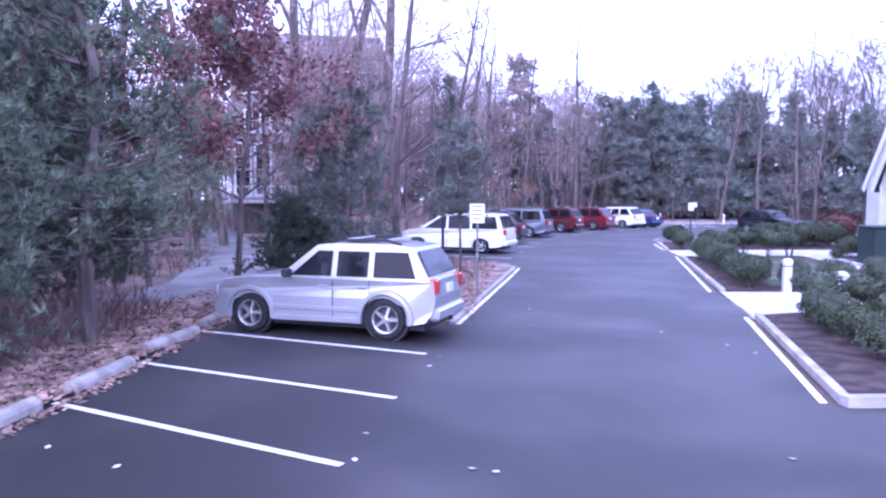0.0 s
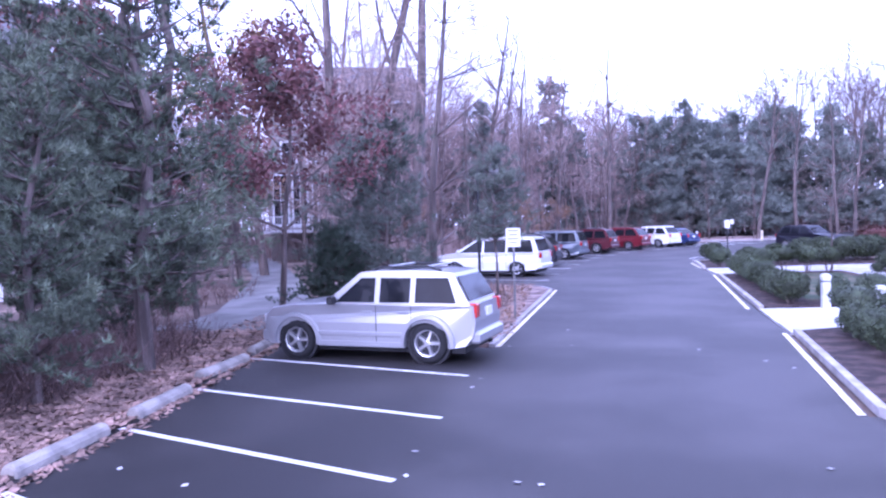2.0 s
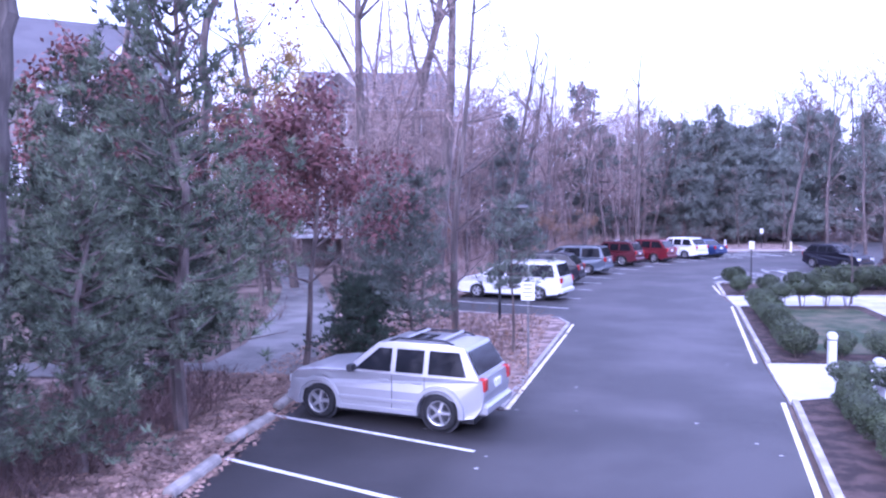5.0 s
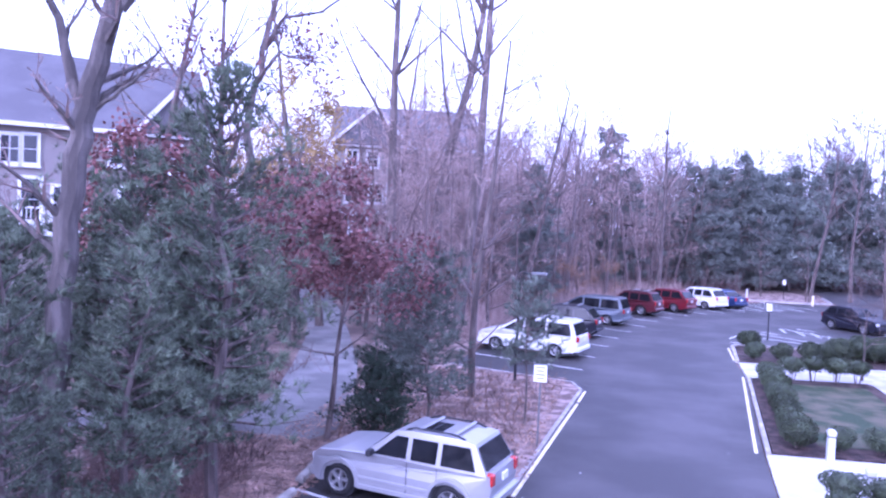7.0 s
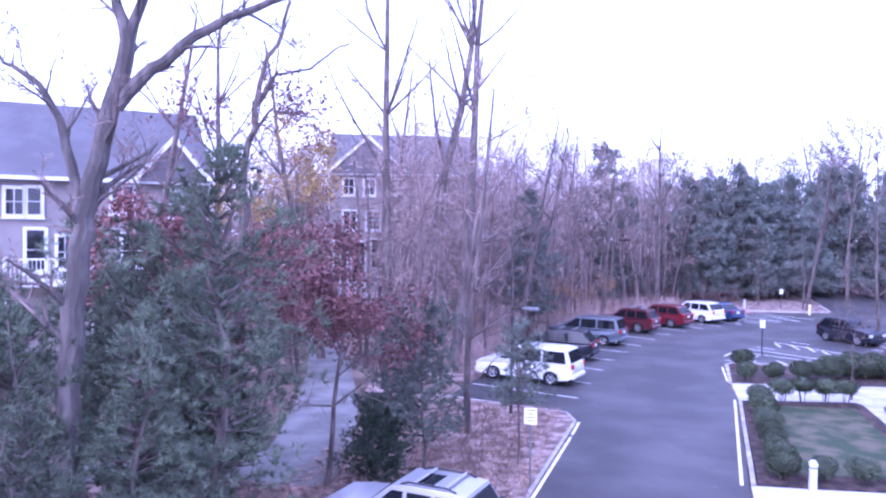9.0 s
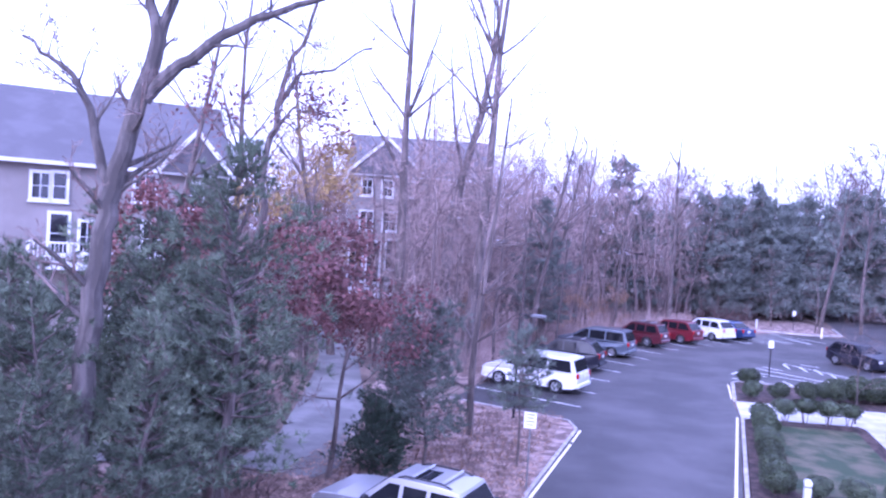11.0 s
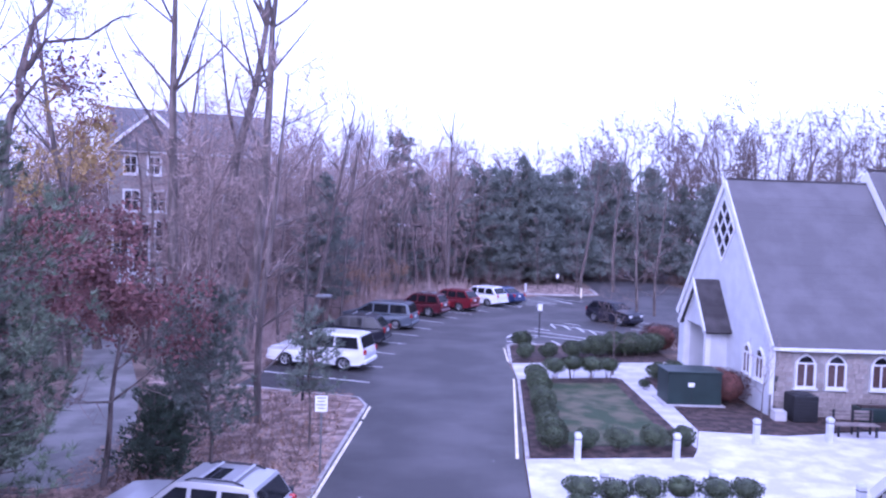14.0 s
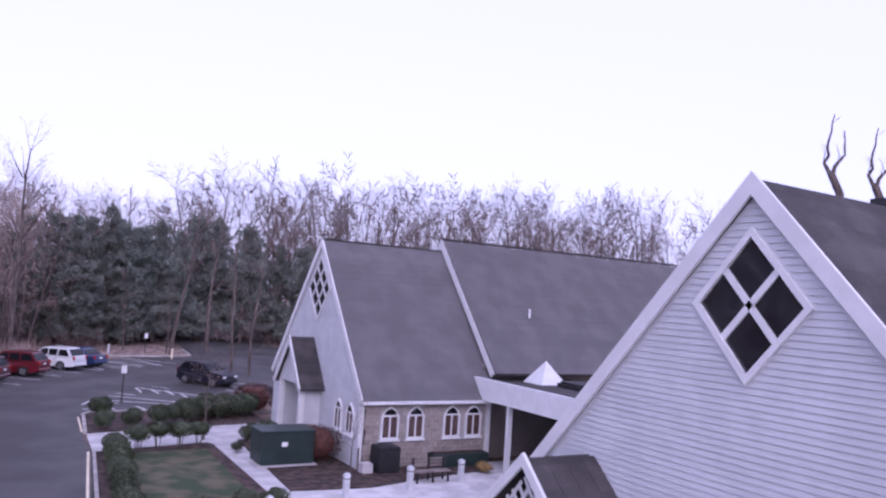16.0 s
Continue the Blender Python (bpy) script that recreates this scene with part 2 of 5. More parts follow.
# ---- mesh building ----
class Mesh:
    """Points and faces gathered for one mesh."""

    def __init__(self):
        self.v, self.f, self.n = [], [], 0

    def add(self, points, faces):
        base = self.n
        self.v.extend(tuple(p) for p in points)
        self.n += len(points)
        self.f.extend(tuple(i + base for i in face) for face in faces)
        return self

    def box(self, x0, y0, z0, x1, y1, z1, m=None, bevel=0.0):
        if bevel:
            b = bevel
            rings = []
            for z, d in ((z0, b), (z0 + b, 0), (z1 - b, 0), (z1, b)):
                rings.append([(x0 + d, y0 + d, z), (x1 - d, y0 + d, z), (x1 - d, y1 - d, z), (x0 + d, y1 - d, z)])
            return self.loft(rings, m)
        p = [(x, y, z) for z in (z0, z1) for x, y in ((x0, y0), (x1, y0), (x1, y1), (x0, y1))]
        return self.put(p, [(3, 2, 1, 0), (4, 5, 6, 7), (0, 1, 5, 4), (1, 2, 6, 5), (2, 3, 7, 6), (3, 0, 4, 7)], m)

    def put(self, p, faces, m=None):
        if m is not None:
            p = [m @ Vector(q) for q in p]
        return self.add(p, faces)

    def loft(self, rings, m=None, caps=True):
        k = len(rings[0])
        p = [q for ring in rings for q in ring]
        faces = [(i * k + j, i * k + (j + 1) % k, (i + 1) * k + (j + 1) % k, (i + 1) * k + j) for i in range(len(rings) - 1) for j in range(k)]
        if caps:
            faces += [tuple(range(k))[::-1], tuple((len(rings) - 1) * k + j for j in range(k))]
        return self.put(p, faces, m)

    def prism(self, poly, z0, z1, m=None):
        return self.loft([[(x, y, z0) for x, y in poly], [(x, y, z1) for x, y in poly]], m)

    def tube(self, path, radii, sides=6, caps=True):
        path = [Vector(p) for p in path]
        rings = []
        for i, p in enumerate(path):
            d = (path[min(i + 1, len(path) - 1)] - path[max(i - 1, 0)]).normalized()
            a = d.cross(Vector((0.31, 0.95, 0.02)))
            if a.length < 0.1:
                a = d.cross(Vector((1, 0, 0)))
            a.normalize()
            b = d.cross(a)
            rings.append([p + radii[i] * (math.cos(2 * math.pi * s / sides) * a + math.sin(2 * math.pi * s / sides) * b) for s in range(sides)])
        return self.loft(rings, caps=caps)

    def lathe(self, profile, m=None, sides=16, caps=True):
        """Turn (radius, height) pairs about the z axis."""
        return self.loft([[(r * math.cos(2 * math.pi * s / sides), r * math.sin(2 * math.pi * s / sides), z) for s in range(sides)] for r, z in profile], m, caps)

    def data(self, name, mat, smooth=False):
        me = bpy.data.meshes.new(name)
        me.from_pydata(self.v, [], self.f)
        me.materials.append(mat)
        if smooth:
            me.polygons.foreach_set("use_smooth", [True] * len(me.polygons))
        me.update()
        return me


def part(name, mesh, mat, parent=None, label="", smooth=False, kind=""):
    ob = new(name, mesh.data(name, mat, smooth) if isinstance(mesh, Mesh) else mesh)
    if parent:
        ob.parent = parent
    return tagged(ob, label=label, kind=kind)


def thing(name, label, category, group="", kind=""):
    return tagged(new(name), label=label, category=category, group=group, kind=kind)


def structure(name, mesh, mat, label, category, smooth=False):
    return tagged(part(name, mesh, mat, smooth=smooth), label=label, category=category, kind="structure")


def sheet(name, poly, z, mat, label, category, thick=0.0):
    m = Mesh()
    if thick:
        m.prism(poly, z - thick, z)
    else:
        m.add([(x, y, z) for x, y in poly], [tuple(range(len(poly)))])
    return structure(name, m, mat, label, category)


def strip(m, pts, width, z0, z1):
    """A band of that width along a line of points."""
    left, right = [], []
    for i, p in enumerate(pts):
        a, b = Vector(pts[max(i - 1, 0)]), Vector(pts[min(i + 1, len(pts) - 1)])
        d = (b - a).normalized()
        nrm = Vector((-d.y, d.x)) * width / 2
        left.append((p[0] + nrm.x, p[1] + nrm.y))
        right.append((p[0] - nrm.x, p[1] - nrm.y))
    for i in range(len(pts) - 1):
        q = [right[i], right[i + 1], left[i + 1], left[i]]
        m.prism(q, z0, z1)
    return m


# ---- ground, lot and paths ----
g = Mesh()
N = 40
gx = [-400 + 800 * i / N for i in range(N + 1)]
g.add([(x, y + 60, -0.05) for y in gx for x in gx], [(j * (N + 1) + i, j * (N + 1) + i + 1, (j + 1) * (N + 1) + i + 1, (j + 1) * (N + 1) + i) for j in range(N) for i in range(N)])
structure("ground", g, FLOOR, "brown woodland ground covered with old leaves", "ground")
ROW = [(1.1, 18.45), (1.5, 21.9), (2.0, 25.6), (2.5, 28.9), (3.2, 32.0), (4.05, 35.0), (5.0, 38.2), (6.1, 40.9), (7.35, 43.2), (8.75, 45.3), (10.25, 47.2), (11.85, 48.9), (13.4, 50.2), (15.15, 51.6), (17.0, 53.0), (18.5, 54.6)]


def inward(i):
    """The direction in which a parked car's nose points, stall by stall."""
    a, b = Vector(ROW[max(i - 1, 0)]), Vector(ROW[min(i + 1, len(ROW) - 1)])
    d = (b - a).normalized()
    return Vector((-d.y, d.x))


BACK = [Vector(p) + 5.5 * (inward(i) + Vector((0.0, 0.22))).normalized() for i, p in enumerate(ROW)]
lot = [(-4.6, -60), (-4.6, 2.4), (-4.9, 3.0), (0.35, 2.15), (1.3, 14.3), (0.9, 15.6), (-4.5, 17.2)] + [tuple(p) for p in BACK] + [(20.5, 60.0), (21.8, 62.0), (23.5, 80), (15, 98), (3, 118), (5, 128), (17, 114), (28, 97), (41, 122), (49, 120), (34, 80), (34, 35), (17.6, 35), (17.4, 29.8), (9.6, 29.8), (8.75, 29.6), (8.4, 28.8), (8.0, 24.0), (7.95, 20.2), (6.7, 8.1), (6.35, 3.9), (5.42, -2.95), (30, 1.0), (30, -60)]
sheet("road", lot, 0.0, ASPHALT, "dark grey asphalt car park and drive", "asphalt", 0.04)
trail = [(-5.5, 4.6), (-5.2, 5.7), (-6.0, 9.5), (-8.1, 15.6), (-11.4, 23.4), (-15.0, 31.5), (-21.0, 44.0), (-24.0, 43.0), (-17.6, 31.5), (-14.2, 24.5), (-12.4, 20.0), (-10.4, 14.2), (-8.6, 8.6), (-8.3, 5.6), (-14, 4.6), (-22, 5.0), (-22, 3.2), (-14, 2.9), (-7.2, 3.9)]
sheet("footpath", trail, 0.012, TRAIL, "pale worn asphalt footpath into the wood", "path")
sheet("leaf_bank", [(-3.98, -40), (-3.98, -6.8), (-4.02, -4.2), (-4.1, -1.9), (-4.38, -1.0), (-4.36, 0.75), (-4.5, 1.35), (-4.66, 3.0), (-4.95, 3.3), (-5.5, 4.5), (-7.2, 3.75), (-14, 2.7), (-24, 2.8), (-24, -40)], 0.014, LITTER, "bank of brown fallen leaves beside the bays", "ground")
sheet("leaf_island", [(-5.0, 3.2), (0.25, 2.4), (1.2, 14.2), (0.8, 15.4), (-4.7, 17.0), (-9.2, 21.0), (-7.9, 15.6), (-5.8, 9.5), (-5.05, 5.7)], 0.05, LITTER, "planted island of dry grass and fallen leaves", "ground", 0.1)
sheet("leaf_verge", [tuple(p + Vector((-0.15, 0.1))) for p in BACK] + [(12, 74), (-6, 64), (-16, 42), (-9.0, 20.8)], 0.02, LITTER, "verge of brown leaves behind the parked cars", "ground")
sheet("leaf_island_far", [(11.5, 60.8), (14.6, 60.2), (19.3, 60.6), (21.2, 62.2), (21.6, 68), (18.5, 76), (13, 78), (9.5, 71)], 0.08, LITTER, "leaf-strewn tree island in the far car park", "ground", 0.12)
# planting beds, lawn and paved court
sheet("bed_front", [(5.62, -2.85), (30, 1.15), (30, 2.0), (15.2, 2.6), (13.2, 3.2), (12.6, 4.5), (7.4, 4.3), (6.5, 3.85)], 0.07, MULCH, "mulched shrub bed beside the drive", "planting bed", 0.1)
sheet("bed_lawn", [(6.95, 8.2), (12.35, 8.75), (12.75, 9.6), (13.05, 20.5), (12.9, 20.9), (8.3, 20.0), (8.1, 19.8)], 0.06, MULCH, "mulched bed round the small lawn", "planting bed", 0.1)
sheet("lawn", [(8.4, 9.5), (12.1, 9.8), (12.5, 19.6), (9.3, 19.2)], 0.075, LAWN, "small patchy green lawn framed by shrubs", "lawn")
sheet("bed_upper", [(8.15, 24.0), (15.6, 25.3), (17.3, 25.6), (17.3, 29.7), (9.6, 29.7), (8.85, 29.5), (8.5, 28.7)], 0.06, MULCH, "mulched bed with a clipped hedge", "planting bed", 0.1)
sheet("bed_church", [(13.7, 11.95), (16.7, 11.6), (19.8, 12.4), (23.4, 13.0), (23.4, 14.4), (17.4, 14.4), (17.4, 21.7), (14.4, 21.3)], 0.05, MULCH, "mulched bed along the church wall", "planting bed", 0.1)
sheet("pavement", [(6.4, 3.9), (7.4, 4.35), (12.6, 4.55), (13.25, 3.25), (15.2, 2.65), (30, 2.05), (30, 14.35), (23.45, 14.35), (23.45, 12.95), (19.8, 12.35), (16.7, 11.55), (13.68, 11.9), (12.8, 9.6), (12.35, 8.7), (6.95, 8.15), (6.75, 8.05)], 0.025, PLAZA, "pale mottled concrete court", "pavement", 0.06)
sheet("pavement_walk", [(12.8, 9.65), (13.66, 11.95), (14.38, 21.3), (17.3, 21.75), (17.3, 25.55), (15.6, 25.25), (8.15, 23.95), (7.98, 20.3), (8.3, 20.05), (12.9, 20.95), (13.1, 20.5)], 0.03, CONCRETE, "pale concrete walk past the lawn", "pavement", 0.06)
# kerbs
def kerb(pts, width=0.16, high=0.13, label="grey concrete kerb"):
    return structure("kerb", strip(Mesh(), pts, width, -0.02, high), KERB, label, "kerb")


kerb([(6.5, 3.9), (5.6, -2.95)], 0.13, 0.1)
kerb([(5.55, -3.0), (12, -1.9), (30, 1.05)])
kerb([(8.02, 20.0), (6.82, 8.15)], 0.13, 0.1)
kerb([(8.5, 28.7), (8.1, 24.0)])
kerb([(8.47, 28.8), (8.85, 29.55), (9.6, 29.75), (17.4, 29.75)], label="pale concrete kerb turning into the far bays")
kerb([(0.28, 2.3), (1.26, 14.2)], 0.12, 0.055)
kerb([(1.25, 14.25), (0.85, 15.5), (-4.6, 17.1)], 0.12, 0.06)
kerb([(11.3, 60.7), (14.6, 60.1), (19.4, 60.4), (21.4, 62.1), (21.9, 68)], 0.2, 0.14, "pale kerb round the far tree island")
# painted lines: each one a piece
lines = thing("parking_lines", "white painted parking lines", "road marking", kind="structure")


def line(a, b, w=0.1, mat=PAINT, z=0.012):
    m = Mesh()
    strip(m, [a, b], w, z - 0.004, z)
    return part("line", m, mat, lines)


for a, b in (((0.17, -0.62), (-4.28, 0.95)), ((0.16, -3.3), (-4.0, -1.75)), ((0.07, -5.7), (-3.88, -4.02)), ((0.02, -8.1), (-3.8, -6.3)), ((0.0, -10.6), (-3.8, -8.7))):
    line(a, b)
for i, p in enumerate(ROW):
    back = Vector(BACK[i])
    line(p, tuple(back))
for a, b in (((12.58, 38.95), (15.83, 35.11)), ((10.39, 35.42), (14.02, 32.47)), ((9.91, 33.7), (13.35, 31.71)), ((13.65, 39.45), (14.68, 38.63)), ((13.32, 38.12), (13.5, 36.17)), ((14.19, 37.57), (14.28, 35.43)), ((14.83, 36.06), (14.88, 33.91)), ((12.5, 38.69), (12.55, 36.81)), ((10.98, 36.42), (11.97, 35.57)), ((8.57, 32.02), (9.17, 33.43)), ((9.17, 33.43), (10.54, 32.39)), ((8.43, 30.53), (10.12, 30.48)), ((11.32, 31.25), (11.63, 30.03)), ((12.86, 30.89), (13.34, 30.36)), ((12.6, 29.47), (13.05, 28.88)), ((14.84, 33.91), (13.67, 32.44)), ((19.49, 42.11), (20.38, 40.51)), ((18.82, 39.95), (19.59, 38.07)), ((18.14, 37.69), (19.04, 36.79)), ((11.36, 54.86), (13.41, 50.62)), ((12.33, 56.76), (15.27, 51.81)), ((14.26, 58.65), (16.86, 52.6)), ((10.73, 52.27), (11.82, 49.12))):
    line((a[0] + 0.25, a[1] + 0.5), (b[0] + 0.25, b[1] + 0.5), 0.12)
for a, b in (((0.41, 2.25), (1.26, 12.0)), ((1.28, 12.3), (1.42, 14.2)), ((5.35, -2.9), (6.25, 3.85)), ((6.5, 8.15), (7.82, 20.1)), ((8.02, 24.4), (8.25, 28.6))):
    line(a, b, 0.1, YELLOW)
for i, (a, b) in enumerate((((-4.33, -1.0), (-4.25, 0.72)), ((-4.0, -3.55), (-4.05, -1.95)), ((-3.95, -5.95), (-3.97, -4.25)), ((-3.9, -8.5), (-3.92, -6.8)), ((-4.4, 1.35), (-4.58, 3.0)))):
    d = Vector(b) - Vector(a)
    m = Mesh()
    w = d.length
    m.loft([[((0.115 - e) * math.cos(k), y, (0.15 - e) * math.sin(k) ** 0.7) for k in [math.pi * j / 8 for j in range(9)]] for y, e in ((0, 0.035), (0.015, 0.012), (0.05, 0), (w * 0.5, 0.004), (w - 0.05, 0), (w - 0.015, 0.012), (w, 0.035))])
    ob = tagged(part("wheel_stop", m, STOP), "rough pale concrete wheel stop at a bay's end", "wheel stop", "wheel stops")
    ob.matrix_world = Matrix.Translation((*a, 0.005)) @ Matrix.Rotation(math.atan2(d.y, d.x) - math.pi / 2, 4, "Z")


# ---- vehicles ----
def wheel(parent, x, y, r, side, spokes=5, width=0.22, rim_mat=None):
    m = Matrix.Translation((x, y, r)) @ Matrix.Rotation(radians(-90 * side), 4, "X")
    h = width / 2
    hub = thing("wheel", "", "")
    hub.parent = parent
    part("tyre", Mesh().lathe([(r * 0.62, -h), (r * 0.9, -h), (r, -h * 0.6), (r, h * 0.6), (r * 0.9, h), (r * 0.64, h), (r * 0.6, h * 0.3)], m, 24, False), RUBBER, hub, smooth=True)
    part("brake_disc", Mesh().lathe([(r * 0.61, -h * 0.1), (r * 0.61, h * 0.12), (r * 0.2, h * 0.14)], m, 20), BLACK_PLASTIC, hub)
    rim = Mesh().lathe([(r * 0.63, h * 0.85), (r * 0.66, h * 1.02), (r * 0.60, h * 0.95), (r * 0.57, h * 0.25)], m, 24, False)
    for s in range(spokes):
        a = 2 * math.pi * s / spokes
        t = m @ Matrix.Rotation(a, 4, "Z")
        rim.loft([[(0.02, -r * 0.10, z0), (0.02, r * 0.10, z0), (0.02, r * 0.08, z1), (0.02, -r * 0.08, z1)] if k == 0 else [(r * 0.6, -r * 0.09, z0), (r * 0.6, r * 0.09, z0), (r * 0.6, r * 0.06, z1), (r * 0.6, -r * 0.06, z1)] for k, z0, z1 in ((0, h * 0.35, h * 0.98), (1, h * 0.3, h * 0.85))], t)
    rim.lathe([(r * 0.16, h * 0.3), (r * 0.16, h * 1.0), (r * 0.10, h * 1.06)], m, 12)
    part("rim", rim, rim_mat or ALLOY, hub)
    return hub


def car(label, category, mat, L, W, H, wb, r, front, belt, hood, cowl, roof_front, roof_back, tail_top, rear_low, rails=False, cladding=None, nose=0.0, name="car", pillars=(0.36, 0.64), light_mat=RED_LENS):
    """A parked car, nose towards -x, centred on the origin, wheels on the ground. front: front overhang; the rest are x from the nose and heights."""
    c = thing(name, label, category)
    x0 = -L / 2
    fx, rx = x0 + front, x0 + front + wb
    sill, arch = r * 0.75, r * 1.2

    def arc(cx):
        return [(cx - arch, sill)] + [(cx + arch * math.cos(a), max(sill, r + arch * math.sin(a) * 0.98)) for a in [radians(d) for d in range(170, 9, -20)]] + [(cx + arch, sill)]

    low = [(x0 + 0.06, sill + 0.08), (x0 + 0.16, sill)] + [p for p in arc(fx) if p[0] > x0 + 0.17] + arc(rx) + [(L / 2 - 0.18, sill + 0.05), (L / 2 - 0.04, sill + 0.22), (L / 2, belt * 0.72), (L / 2 - 0.03, belt)]
    top = [(x0 + cowl, belt + 0.02), (x0 + cowl * 0.55, hood + 0.0), (x0 + 0.22, hood - 0.07 - nose), (x0 + 0.05, hood - 0.2 - nose), (x0, belt * 0.55)]
    outline = low + top
    cx, cz = 0.0, belt * 0.6

    def ring(y, inset):
        return [(px - inset * (1 if px > cx else -1) * min(1, abs(px) / (L / 2)), y, pz - inset * (0.9 if pz > cz else -0.25)) for px, pz in outline]

    hw = W / 2
    body = Mesh().loft([ring(-hw + 0.015, 0.07), ring(-hw, 0.02), ring(-hw + 0.06, 0.0), ring(hw - 0.06, 0.0), ring(hw, 0.02), ring(hw - 0.015, 0.07)])
    body.v = [(px, py * (1 - 0.13 * max(0.0, (abs(px) - L / 2 + 0.6) / 0.6) ** 2), pz) for px, py, pz in body.v]
    body_ob = part("body", body, mat, c)
    # roof and pillars: a tapered cabin
    top_w, bot_w = hw - 0.20, hw - 0.05
    cab = [(x0 + cowl - 0.02, belt - 0.02, bot_w), (x0 + roof_front, H - 0.03, top_w), (x0 + roof_front + 0.35, H, top_w - 0.02), (x0 + roof_back - 0.4, H, top_w - 0.02), (x0 + roof_back, H - 0.05, top_w), (x0 + tail_top, belt - 0.02, bot_w)]
    shell = Mesh()
    p = [(x, -w, z) for x, z, w in cab] + [(x, w, z) for x, z, w in cab]
    k = len(cab)
    shell.add(p, [tuple(range(k))[::-1], tuple(range(k, 2 * k))] + [(i, i + 1, k + i + 1, k + i) for i in range(k - 1)] + [(k - 1, 0, k, 2 * k - 1)])
    part("cabin", shell, mat, c)
    zt, zb = H - 0.13, belt + 0.03

    def side_y(z):
        return bot_w + (top_w - bot_w) * (z - belt) / (H - belt) + 0.012

    def front_x(z):
        return x0 + cowl + (roof_front - cowl) * (z - belt) / (H - belt)

    def back_x(z):
        return x0 + tail_top + (roof_back - tail_top) * (z - belt) / (H - belt)

    xa, xb = front_x(zb) + 0.16, back_x(zb) - 0.18
    xa2, xb2 = front_x(zt) + 0.14, back_x(zt) - 0.16
    cuts = [0.0, *pillars, 1.0]
    for s in (-1, 1):
        for i in range(len(cuts) - 1):
            e = 0.055
            lo0, lo1 = xa + (xb - xa) * cuts[i] + e, xa + (xb - xa) * cuts[i + 1] - e
            hi0 = (xa2 + 0.05) if i == 0 else max(lo0, xa2)
            hi1 = min(lo1, xb2) if i < len(cuts) - 2 else xb2
            q = [(lo0, zb), (lo1, zb), (hi1, zt), (hi0, zt)]
            m = Mesh()
            m.loft([[(x, s * (side_y(z) - 0.02), z) for x, z in q], [(x, s * side_y(z), z) for x, z in q]])
            part("side_window", m, CAR_GLASS, c)
        # mirror, handles, lamps
        m = Mesh().box(xa - 0.02, s * hw - 0.02 if s > 0 else -hw - 0.16, belt + 0.0, xa + 0.09, s * hw + 0.16 if s > 0 else -hw + 0.02, belt + 0.15, bevel=0.025)
        part("wing_mirror", m, BLACK_PLASTIC if name == "sport_utility_car" else mat, c)
        for i in range(len(cuts) - 2):
            hx = xa + (xb - xa) * cuts[i + 1] - 0.28
            part("door_handle", Mesh().box(hx, s * hw - 0.01, belt - 0.16, hx + 0.2, s * hw + 0.025, belt - 0.12, bevel=0.008), mat, c)
            gx0 = xa + (xb - xa) * cuts[i + 1]
            part("door_seam", Mesh().box(gx0 - 0.005, s * hw - 0.004, sill + 0.06, gx0 + 0.005, s * hw + 0.004, belt - 0.03), BLACK_PLASTIC, c)
        part("rear_lamp", Mesh().box(L / 2 - 0.16, s * (hw - 0.25) - 0.085 + 0.06 * s, belt - 0.24, L / 2 + 0.012, s * (hw - 0.25) + 0.085 + 0.06 * s, belt + 0.02, bevel=0.025), light_mat, c)
        part("headlamp", Mesh().box(x0 - 0.008 + 0.02, s * (hw - 0.27) - 0.16, hood - 0.38 - nose, x0 + 0.16, s * (hw - 0.27) + 0.16, hood - 0.20 - nose, bevel=0.03), CLEAR_LENS, c)
        for wx in (fx, rx):
            wheel(c, wx, s * (hw - 0.13), r, s)
            part("wheel_arch_lining", Mesh().lathe([(arch * 0.93, -0.12), (arch * 0.95, 0.1), (0.02, 0.1)], Matrix.Translation((wx, s * (hw - 0.19), r)) @ Matrix.Rotation(radians(90), 4, "X"), 18), BLACK_PLASTIC, c)
        if cladding:
            part("side_cladding", Mesh().box(fx + arch + 0.03, s * hw - 0.015, sill + 0.0, rx - arch - 0.03, s * hw + 0.022, sill + 0.10, bevel=0.01), cladding, c)
            part("rubbing_strip", Mesh().box(fx + arch + 0.03, s * hw - 0.015, sill + 0.20, rx - arch - 0.03, s * hw + 0.02, sill + 0.28, bevel=0.01), mat, c)
            for wx in (fx, rx):
                flare = Mesh()
                angs = [radians(d) for d in range(-8, 189, 14)]
                flare.loft([[(wx + rr * math.cos(a), s * (hw + o), r + rr * math.sin(a)) for rr, o in ((arch * 0.98, -0.03), (arch * 1.18, -0.03), (arch * 1.15, 0.022), (arch * 1.0, 0.03))] for a in angs])
                part("arch_flare", flare, mat, c)
        if rails:
            part("roof_rail", Mesh().tube([(x0 + roof_front + 0.2, s * (top_w - 0.09), H - 0.01), (x0 + roof_front + 0.4, s * (top_w - 0.09), H + 0.06), (x0 + roof_back - 0.5, s * (top_w - 0.09), H + 0.06), (x0 + roof_back - 0.25, s * (top_w - 0.09), H - 0.01)], [0.022] * 4, 6), BLACK_PLASTIC, c)
    if rails:
        for f in (0.3, 0.72):
            xx = x0 + roof_front + (roof_back - roof_front) * f
            part("roof_cross_bar", Mesh().box(xx - 0.04, -top_w + 0.1, H + 0.05, xx + 0.04, top_w - 0.1, H + 0.085, bevel=0.012), ALLOY, c)
